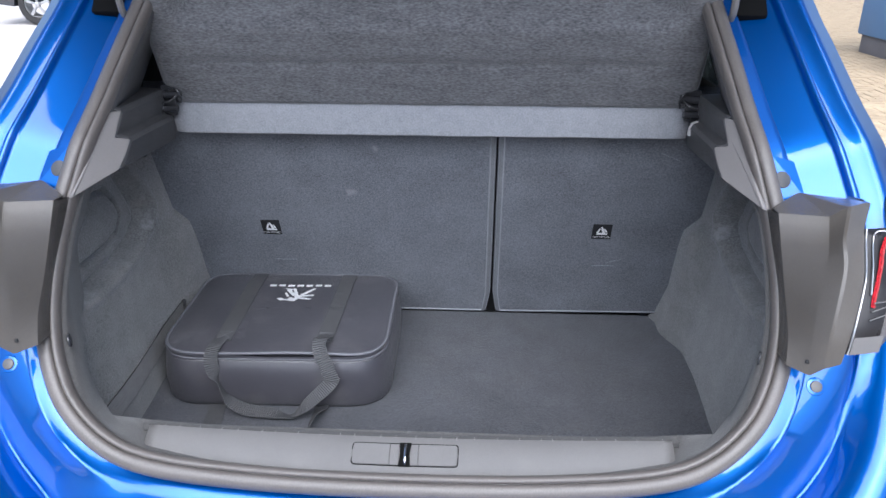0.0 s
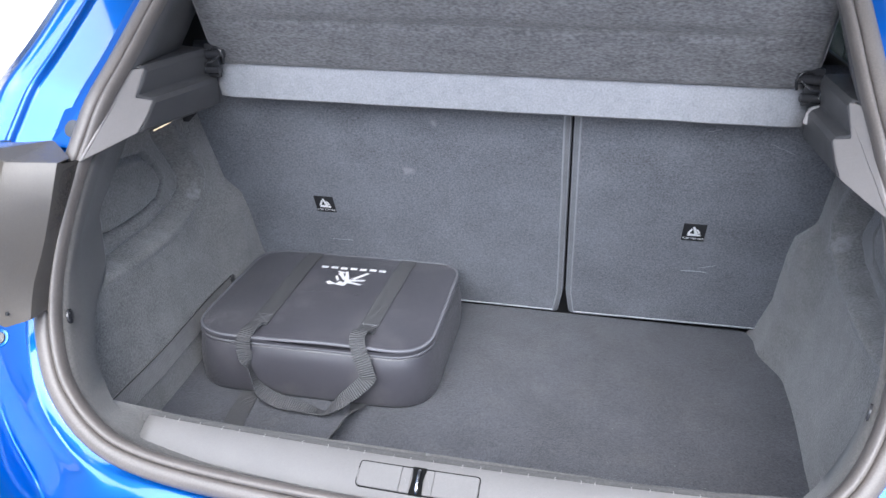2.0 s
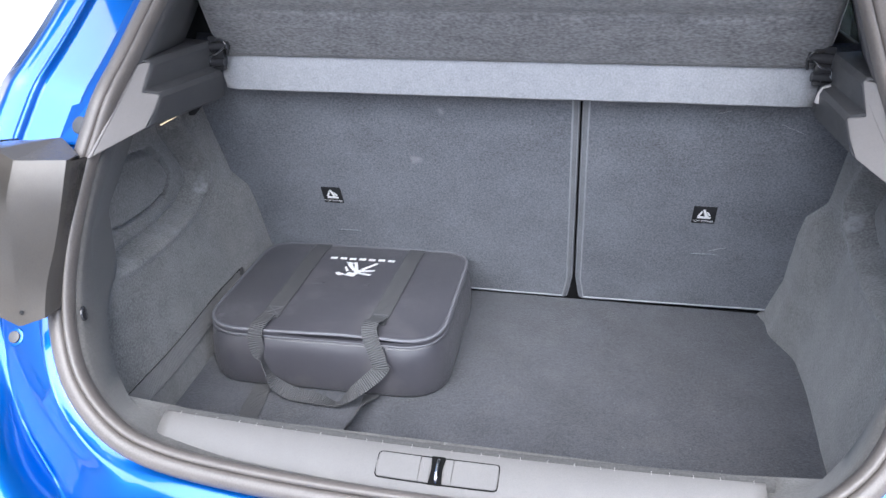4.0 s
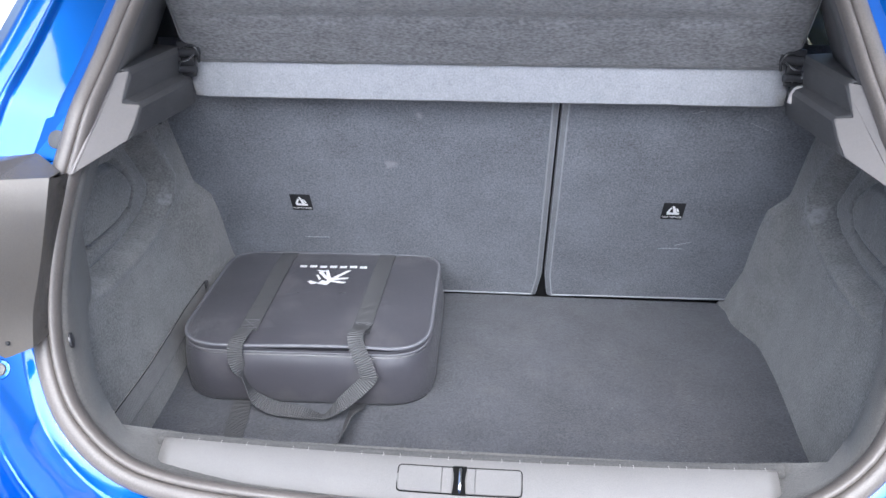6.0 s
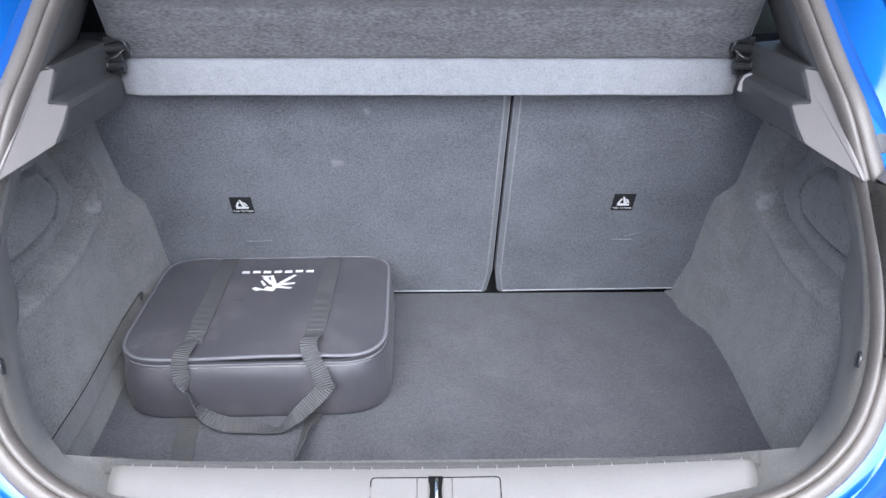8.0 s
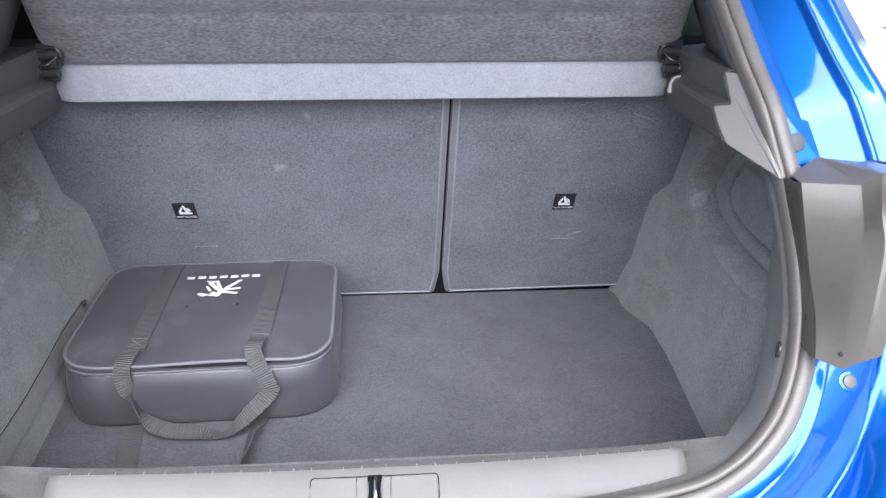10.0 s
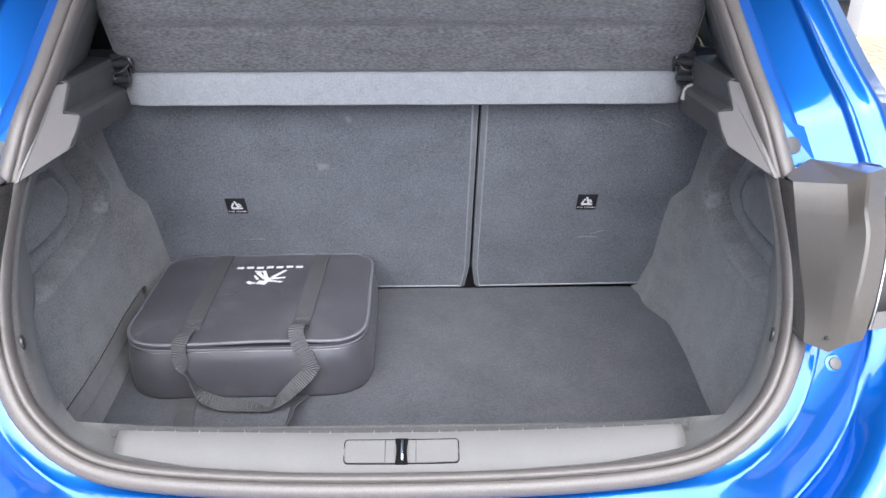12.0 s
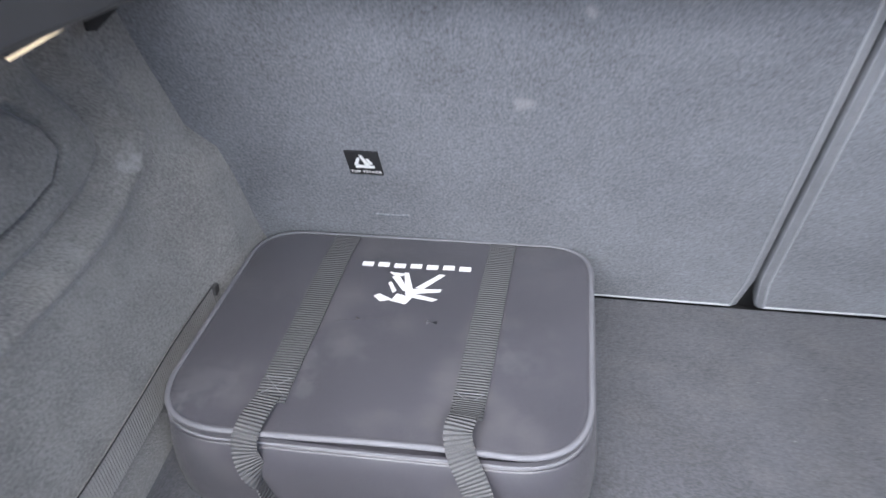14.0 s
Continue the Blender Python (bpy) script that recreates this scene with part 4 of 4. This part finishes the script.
for side in (-1, 1):
    def q(x, y, z):
        return Vector((side * x, y, z))
    # pad and rubber bump stop above the lamp housing
    a, b, c, d = q(0.533, 1.499, 1.207), q(0.567, 1.500, 1.197), q(0.546, 1.467, 1.150), q(0.581, 1.470, 1.150)
    facing = (b - a).cross(c - a).normalized()
    facing = facing if facing.y < 0 else -facing
    foot = [p + v - facing * 0.016 for p, v in ((a, q(0, 0.004, 0.006)), (b, q(0.006, 0.004, 0.006)), (d, q(0.010, 0, -0.002)), (c, q(0, 0, -0.002)))]
    pts, faces = [*foot, a, b, d, c], [(k, (k + 1) % 4, 4 + (k + 1) % 4, 4 + k) for k in range(4)] + [(4, 5, 6, 7), (3, 2, 1, 0)]
    pad = part("bump_pad", (pts, faces), PAINT, car, "raised blue pad under the bump stop", 20)
    part("bump_stop", disc(a.lerp(b, 0.20).lerp(c.lerp(d, 0.20), 0.55), facing, 0.0125, 0.002, 24, 0.0008), PLASTIC, pad, "round grey rubber bump stop")
    # moulded cover beside the tail lamp: edges from its top to its foot
    seal_edge = [q(0.521, 1.405, 1.150), q(0.531, 1.362, 1.056), q(0.531, 1.325, 1.007), q(0.526, 1.302, 0.970)]
    front_edge = [q(0.576, 1.378, 1.154), q(0.5735, 1.362, 1.138), q(0.567, 1.334, 1.108), q(0.552, 1.300, 1.039), q(0.549, 1.285, 0.966)]
    ridge = [q(0.598, 1.373, 1.171), q(0.586, 1.346, 1.154), q(0.579, 1.328, 1.138), q(0.578, 1.309, 1.108), q(0.566, 1.283, 1.041), q(0.561, 1.276, 0.982)]
    lamp_edge = [q(0.631, 1.392, 1.171), q(0.614, 1.362, 1.157), q(0.604, 1.340, 1.142), q(0.603, 1.315, 1.094), q(0.586, 1.281, 1.035), q(0.577, 1.270, 0.993)]
    back = [q(0.522, 1.430, 1.150), q(0.566, 1.460, 1.160), q(0.602, 1.454, 1.157), q(0.640, 1.445, 1.157)]
    rows = [[p + Vector((0, 0.006, -0.03)) for p in back], back]
    for k in range(25):
        w = k / 24
        rows.append([edge_at(e, w) for e in (seal_edge, front_edge, ridge, lamp_edge)])
    rows.append([p + Vector((0, 0.03, -0.003)) for p in rows[-1]])
    full = []
    for i, (a, b, c, d) in enumerate(rows):
        inner = a + Vector((0, 0.05, 0)) if i > 2 else a
        full.append([inner, a, a.lerp(b, 0.92), b.lerp(c, 0.04), b.lerp(c, 0.93), c.lerp(d, 0.06), c.lerp(d, 0.94), d, d + Vector((side * 0.002, 0.02, 0))])
    cover = part("lamp_housing", grid(full), HOUSING, car, "black moulded plastic cover beside the tail lamp", 17)
    thicken(cover, 0.003)
    for e, w, dx in ((front_edge, 0.25, 0.010), (front_edge, 0.36, 0.004), (lamp_edge, 0.74, -0.006), (seal_edge, 0.93, 0.006), (front_edge, 0.93, -0.005)):
        p = edge_at(e, w) + Vector((side * dx, 0.001, 0))
        part("rivet", disc(p, (0.25 * side, -1, 0.35), 0.0028, 0.003, 10, 0.001), BLACK, cover)
    # tail lamp: smoked lens with a bright edge, a red strip and bright bars low down
    def lamp_row(w, k):
        p = edge_at(lamp_edge, w)
        return [p + Vector((side * dx, dy, 0)) for dx, dy in k]
    ws = [0.22 + 0.74 * k / 12 for k in range(13)]
    tail = part("tail_lamp", grid([lamp_row(w, ((0.001, 0.03), (0.002, 0.002), (0.007, 0.0), (0.045, 0.008), (0.085, 0.05), (0.1, 0.15))) for w in ws]), PIANO, car, "smoked dark tail lamp with a red light strip")
    thicken(tail, 0.004)
    part("chrome_edge", tube([lamp_row(w, ((0.006, -0.001),))[0] for w in ws], 0.0011, 6), ALLOY, tail, "thin bright edge of the lamp")
    part("light_strip", grid([lamp_row(w, ((0.021 + bow, 0.001), (0.0235 + bow, -0.002), (0.027 + bow, 0.001))) for w, bow in ((0.27, 0.010), (0.36, 0.004), (0.45, 0.001), (0.54, -0.001), (0.62, -0.002), (0.68, -0.001))]), RED, tail, "red light strip")
    part("lens_frame", tube(spline([lamp_row(w, ((dx, -0.002),))[0] for w, dx in ((0.24, 0.045), (0.26, 0.017), (0.45, 0.014), (0.6, 0.016))], 24), 0.0009, 6), ALLOY, tail, "pale inner frame of the lens")
    for k in range(3):
        w = 0.66 + 0.045 * k
        part("reflector_bar", tube([lamp_row(w, ((0.022, -0.001),))[0], lamp_row(w - 0.02, ((0.05, 0.008),))[0]], 0.0008, 6), LIP_PLASTIC, tail, "dim reflector bar")
    part("lamp_foot", grid([lamp_row(w, ((0.008, -0.0015), (0.028, 0.002), (0.05, 0.008))) for w in (0.84, 0.90, 0.955)]), LIP_PLASTIC, tail, "grey foot of the lamp below the lens")
    part("body_screw", disc(q(0.560, 1.281, 0.948), (0, -0.8, 0.6), 0.0080, 0.002, 20, 0.001), STEEL, car, "bare steel body screw in a blue dimple")
    part("screw_dimple", disc(q(0.560, 1.2825, 0.947), (0, -0.8, 0.6), 0.0125, 0.0012, 24, 0.001), PAINT, car, "blue dimple round the screw")

# ---- cable bag ----
bag = thing("cable_bag", "black zipped charging cable bag with webbing handles on the boot floor", "bag")
BAG = Vector((-0.311, 1.850, FLOOR_Z))
TURN_BAG = radians(1.2)
BW, BD, BH = 0.458, 0.372, 0.121


def bag_place(u, v, h):
    c, s = math.cos(TURN_BAG), math.sin(TURN_BAG)
    return Vector((BAG.x + u * c - v * s, BAG.y + u * s + v * c, BAG.z + h))


bag_outline = refine(rounded([(-BW / 2, -BD / 2), (BW / 2, -BD / 2), (BW / 2, BD / 2), (-BW / 2, BD / 2)], [0.085, 0.085, 0.065, 0.065], 10), 0.02)


def gape(u, v):
    """The front edge of the lid stands open a little beside one strap."""
    return 0.004 * smooth(-0.10, 0.05, u) * smooth(0.20, 0.10, u) * smooth(-0.12, -0.19, v)


def lid_height(u, v):
    e = min(BW / 2 - abs(u), BD / 2 - abs(v))
    return BH + gape(u, v) + 0.005 * smooth(0.0, 0.07, e) + 0.0015 * noise.noise(Vector((u * 9, v * 9, 0)))


part("bag_body", slab(bag_outline, [(0.005, 0.0), (-0.002, 0.002), (-0.005, 0.009), (-0.0075, 0.04), (-0.006, 0.07), (-0.001, 0.10), (0.003, 0.106), (0.006, 0.107)], bag_place, True, True), BAG_CLOTH, bag, "black nylon sides of the bag", 60)
rows = [[bag_place(u, v, h - 0.003 * smooth(0.13, 0.0, abs(u - 0.02)) * (v < -0.15)) for u, v in inset(bag_outline, d)] for d, h in ((0.006, 0.108), (0.002, 0.1085), (0.002, 0.1105), (0.0, 0.112), (-0.001, 0.118))]
part("lid_band", grid(rows, False, True), BAG_CLOTH, bag, "black zipped lid edge")
levels = [0.0, 0.006, 0.011, 0.02, 0.035, 0.055, 0.08, 0.11, 0.15, 0.18, 0.192]
rows = [[bag_place(u, v, lid_height(u, v) - (0.003 if d == 0 else 0)) for u, v in ((a * (1 - 2 * d / BW), b * (1 - 2 * d / BD)) for a, b in bag_outline)] for d in levels]
pts, faces = grid(rows, False, True)
faces.append(tuple(range((len(rows) - 1) * len(bag_outline), len(rows) * len(bag_outline))))
lid = part("lid", (pts, faces), BAG_CLOTH, bag, "flat black nylon lid, dusty and rubbed", 60)
rim = [[bag_place(u, v, BH + gape(u, v) + h) for u, v in inset(bag_outline, d)] for d, h in ((-0.0006, -0.003), (-0.0014, -0.001), (-0.0005, 0.001), (0.002, 0.0017), (0.0044, 0.0015), (0.0052, 0.0004))]
part("binding", grid(rim, False, True), PIPING, bag, "grey edge binding round the lid", 60)
part("zip", tube(spline([bag_place(u, v, 0.1035) for u, v in inset(bag_outline, -0.0006)], 220, True), 0.0013, 6, True), BAG_CLOTH, bag, "black zip line under the lid")
part("inner_binding", tube(spline([bag_place(u, v, 0.1085 + 0.3 * gape(u, v)) for u, v in inset(bag_outline, 0.0005)], 220, True), 0.0016, 6, True), PIPING, bag, "grey lower edge of the zip band")

for u, far, slant in ((-0.104, 0.178, 0.0), (0.106, 0.178, 0.027)):
    line = [bag_place(u + slant * v, v, lid_height(u, v) + 0.0016) for v in [-0.145 + (far + 0.145) * k / 30 for k in range(31)]]
    sewn = part("sewn_strap", ribbon(line, [Vector((0, 0, 1))] * 31, 0.034), WEB, bag, "black woven strap sewn across the lid")
    cross = [(-0.014, -0.112), (0.014, -0.112), (-0.014, -0.138), (0.014, -0.138), (-0.014, -0.112)]
    part("stitching", tube([bag_place(u + a + slant * b, b, lid_height(u, b) + 0.0032) for a, b in cross], 0.0005, 5), PIPING, sewn, "crossed pale stitching")

def limp(stations, count, width, lengthwise=True):
    """A webbing band through stations of (place on the bag, facing)."""
    stations = [(bag_place(*p), Vector(n).normalized()) for p, n in stations]
    line = spline([p for p, n in stations], count)
    run = [0.0]
    for (a, _), (b, _) in zip(stations, stations[1:]):
        run.append(run[-1] + (b - a).length if lengthwise else run[-1] + 1)
    facing = []
    for i in range(count):
        want = run[-1] * i / (count - 1)
        j = max(k for k in range(len(run) - 1) if run[k] <= want + 1e-9)
        facing.append(stations[j][1].lerp(stations[j + 1][1], min(1, (want - run[j]) / (run[j + 1] - run[j]))))
    return ribbon(line, facing, width)


# front handle: off the lid, over the edge, down to the floor, up again and folded back over the lid
falling = [((-0.106, -0.140, 0.1285), (0, 0, 1)), ((-0.110, -0.172, 0.1300), (0, -0.3, 1)), ((-0.113, -0.191, 0.1230), (0, -1, 0.6)), ((-0.114, -0.197, 0.1060), (0.1, -1, 0.1)), ((-0.110, -0.199, 0.0850), (0.7, -0.8, 0.1)), ((-0.103, -0.203, 0.0660), (0.85, 0.35, 0.25)), ((-0.091, -0.211, 0.0450), (0.9, 0.2, 0.4)), ((-0.073, -0.219, 0.0270), (0.7, -0.4, 0.7)),
           ((-0.042, -0.225, 0.0160), (0.2, -0.5, 0.85)), ((-0.006, -0.228, 0.0130), (0, -0.25, 0.95)), ((0.020, -0.230, 0.0090), (-0.1, 0.1, 1)), ((0.041, -0.231, 0.0060), (-0.2, 0.4, 0.9)), ((0.058, -0.231, 0.0160), (-0.7, -0.1, 0.7)), ((0.078, -0.227, 0.0330), (-0.6, -0.6, 0.4)), ((0.104, -0.217, 0.0540), (-0.4, -0.9, 0.2)), ((0.122, -0.209, 0.0710), (-0.2, -0.95, 0.2)), ((0.131, -0.204, 0.0850), (0, -1, 0.2))]
folded = [((0.1265, -0.209, 0.0720), (0, -1, 0.25)), ((0.1245, -0.209, 0.0830), (0, -0.95, 0.3)), ((0.117, -0.204, 0.1030), (0.1, -0.9, 0.45)), ((0.105, -0.193, 0.1260), (0.1, -0.8, 0.6)), ((0.099, -0.178, 0.1400), (0.05, -0.5, 0.9)), ((0.101, -0.160, 0.1430), (0, 0.1, 1)), ((0.103, -0.145, 0.1360), (0, 0.35, 1)), ((0.104, -0.122, 0.1290), (0, 0, 1))]
part("handle", join(limp(falling, 110, 0.027), limp(folded, 60, 0.028)), WEB, bag, "limp black webbing handle hanging over the front")

# second handle from under the bag, lying on the floor
low = [((-0.115, -0.130, 0.0015), (0, 0, 1)), ((-0.113, -0.190, 0.0025), (0, 0, 1)), ((-0.106, -0.240, 0.0060), (0.3, 0, 1)), ((-0.098, -0.290, 0.0120), (0.6, -0.1, 0.8)), ((-0.078, -0.345, 0.0140), (0.4, 0.5, 0.8)), ((-0.006, -0.377, 0.0100), (0, 0.4, 1)),
       ((0.062, -0.355, 0.0140), (-0.5, 0.5, 0.7)), ((0.086, -0.305, 0.0170), (-1.0, 0.1, 0.5)), ((0.092, -0.255, 0.0150), (-1.0, 0, 0.6)), ((0.098, -0.205, 0.0040), (-0.3, 0, 1)), ((0.102, -0.140, 0.0015), (0, 0, 1))]
part("handle", limp(low, 80, 0.033, False), WEB, bag, "black webbing handle lying on the floor")

# white printing on the lid: plain shapes
for k in range(7):
    u = -0.060 + 0.0213 * k
    bar = [(u - 0.0075, 0.104), (u + 0.0075, 0.104), (u + 0.0075, 0.114), (u - 0.0075, 0.114)]
    part("print_bar", ([bag_place(a, b + 0.001 * (k % 2), lid_height(a, b) + 0.0012) for a, b in bar], [(0, 1, 2, 3)]), WHITE_PRINT, lid, "plain white printed bar")
emblem = [[(-0.006, 0.106), (0.0, 0.106), (0.016, 0.070), (0.006, 0.066)], [(-0.026, 0.106), (-0.004, 0.104), (-0.006, 0.100), (-0.016, 0.099)], [(0.040, 0.106), (0.048, 0.105), (0.024, 0.080), (0.014, 0.082)], [(0.012, 0.080), (0.048, 0.082), (0.046, 0.077), (0.012, 0.072)],
          [(0.010, 0.074), (0.046, 0.066), (0.040, 0.062), (0.006, 0.068)], [(-0.006, 0.072), (0.014, 0.066), (0.008, 0.056), (-0.012, 0.060)], [(-0.022, 0.088), (-0.018, 0.09), (-0.008, 0.076), (-0.012, 0.072)], [(-0.034, 0.066), (-0.028, 0.070), (-0.008, 0.062), (-0.024, 0.058)], [(-0.02, 0.098), (-0.01, 0.10), (0.006, 0.078), (0.0, 0.076)]]
for i, s in enumerate(emblem):
    part("emblem_stroke", ([bag_place(a - 0.003, 0.095 - (0.106 - b) * 1.3, lid_height(a, b) + 0.0011 + 0.00004 * i) for a, b in s], [(0, 1, 2, 3)]), WHITE_PRINT, lid, "plain white printed emblem stroke")

# ---- outside ----
ground = part("ground", grid([[(x, y, 0.0) for x in (-400, -60, -9, 2, 12, 60, 400)] for y in (-400, -60, -10, 0, 6, 25, 80, 400)]), GROUND)
tagged(ground, "pale sunlit concrete forecourt under the cars", "ground", kind="structure")

# herringbone pavers on the right of the car
def paver_mesh():
    bm = box(0, 0, 0, 0.196, 0.096, 0.05, 0.004)
    mesh = bpy.data.meshes.new("paver")
    bm.to_mesh(mesh)
    bm.free()
    mesh.materials.append(PAVER)
    return mesh


paving = part("pavement", grid([[(x, y, 0.006) for x in (1.6, 6, 14)] for y in (4.5, 12, 30)]), material("joint_sand", (0.22, 0.18, 0.13), 0.95, vary=0.2))
tagged(paving, "tan herringbone block paving", "pavement", kind="structure")
PAVER_MESH = paver_mesh()
spots = []
for i in range(-60, 130):
    for j in range(-60, 130):
        for horizontal in (True, False):
            bx = (0.4 * i + 0.1 * j) if horizontal else (0.4 * i + 0.1 * j + 0.25)
            by = 0.1 * j if horizontal else 0.1 * j + 0.05
            px, py = 2.0 + bx, 5.0 + by
            if 1.8 < px < 9.5 and 5.0 < py < 22.0 and abs(px - (0.44 * py + 0.2)) < 1.4:
                spots.append((px, py, horizontal))
random.shuffle(spots)
near = sorted(spots, key=lambda s: s[1])[:300]
for px, py, horizontal in near:
    ob = new("paver", PAVER_MESH)
    ob.matrix_world = pose(px, py, 0.0 + random.uniform(-0.0015, 0.0015), 0, 0, 0 if horizontal else 90)
    ob.parent = paving
pts, faces = [], []
for px, py, horizontal in sorted(spots, key=lambda s: s[1])[300:]:
    a, b = (0.098, 0.048) if horizontal else (0.048, 0.098)
    h = 0.025 + random.uniform(-0.0015, 0.0015)
    k = len(pts)
    pts += [(px - a, py - b, 0), (px + a, py - b, 0), (px + a, py + b, 0), (px - a, py + b, 0), (px - a + 0.004, py - b + 0.004, h), (px + a - 0.004, py - b + 0.004, h), (px + a - 0.004, py + b - 0.004, h), (px - a + 0.004, py + b - 0.004, h)]
    faces += [(k + 4, k + 5, k + 6, k + 7), (k, k + 1, k + 5, k + 4), (k + 1, k + 2, k + 6, k + 5), (k + 2, k + 3, k + 7, k + 6), (k + 3, k, k + 4, k + 7)]
tagged(part("far_paver", (pts, faces), PAVER, paving, "further tan paving blocks"), kind="stuff")

bin_thing = thing("waste_bin", "blue-grey plastic bin with a darker base on the paving", "bin")
part("bin_body", box(5.19, 10.30, 0.79, 0.52, 0.76, 1.10, 0.04, pose(0, 0, 0, 0, 0, 4)), BIN_BLUE, bin_thing)
part("bin_base", box(5.18, 10.30, 0.125, 0.43, 0.62, 0.25, 0.01, pose(0, 0, 0, 0, 0, 4)), GREY_BASE, bin_thing, "grey base")

cabinet = thing("white_panel_wall", "pale grey-white boundary wall standing on the paving", "wall")
part("panel", box(7.15, 8.95, 0.95, 4.9, 0.3, 1.85, 0.01), WHITE_WALL, cabinet)

# unseen plain wall added to close the forecourt behind, cream for warm reflections
closing = part("wall_south", box(0, -9.2, 1.8, 30, 0.3, 3.6, 0.02), CREAM_WALL)
tagged(closing, "unseen plain cream wall added across the forecourt for warm reflections", "wall", kind="structure")

# ---- parked car in the distance ----
parked = thing("parked_car", "dark car with silver alloy wheels parked across the forecourt", "car")
WX, WY = -7.10, 12.95


def ring(c, r, w, inner):
    rows = []
    for rad, dy in ((inner, -w / 2), (r - 0.03, -w / 2), (r, -w / 2 + 0.03), (r, w / 2 - 0.03), (r - 0.03, w / 2), (inner, w / 2)):
        rows.append([(c[0] + rad * math.cos(2 * math.pi * k / 40), c[1] + dy, c[2] + rad * math.sin(2 * math.pi * k / 40)) for k in range(40)])
    return grid(rows, True, True)


for wx in (WX, WX + 2.6):
    wheel = part("wheel", ring((wx, WY, 0.33), 0.33, 0.2, 0.22), TYRE, parked, "black tyre")
    part("rim", ring((wx, WY - 0.01, 0.33), 0.225, 0.19, 0.19), ALLOY, wheel, "silver alloy rim")
    for k in range(10):
        a = 2 * math.pi * k / 10 + 0.25 * (-1) ** k
        part("spoke", box(wx + 0.115 * math.cos(a), WY - 0.08, 0.33 + 0.115 * math.sin(a), 0.19, 0.03, 0.026, 0.006, pose(0, 0, 0, 0, -math.degrees(a), 0)), ALLOY, wheel)
    part("hub", disc((wx, WY - 0.06, 0.33), (0, -1, 0), 0.045, 0.05, 20, 0.01), ALLOY, wheel)
side_line = [(WX - 0.75, 0.35), (WX - 0.85, 0.6), (WX - 0.75, 0.85), (WX + 0.1, 0.98), (WX + 0.7, 1.4), (WX + 2.4, 1.45), (WX + 3.2, 1.0), (WX + 3.4, 0.6), (WX + 3.4, 0.3), (WX + 3.0, 0.22)]
for cx in (WX + 2.6, WX):
    side_line += [(cx + 0.37 * math.cos(math.pi * k / 8), 0.3 + 0.37 * math.sin(math.pi * k / 8)) for k in range(9)]
rows = [[(x, y, z) for x, z in side_line] for y in (WY - 0.12, WY + 1.5)]
pts, faces = grid(rows, False, True)
faces += [tuple(range(len(side_line))), tuple(range(2 * len(side_line) - 1, len(side_line) - 1, -1))]
part("car_body", (pts, faces), DARK_PAINT, parked, "dark glossy car body")
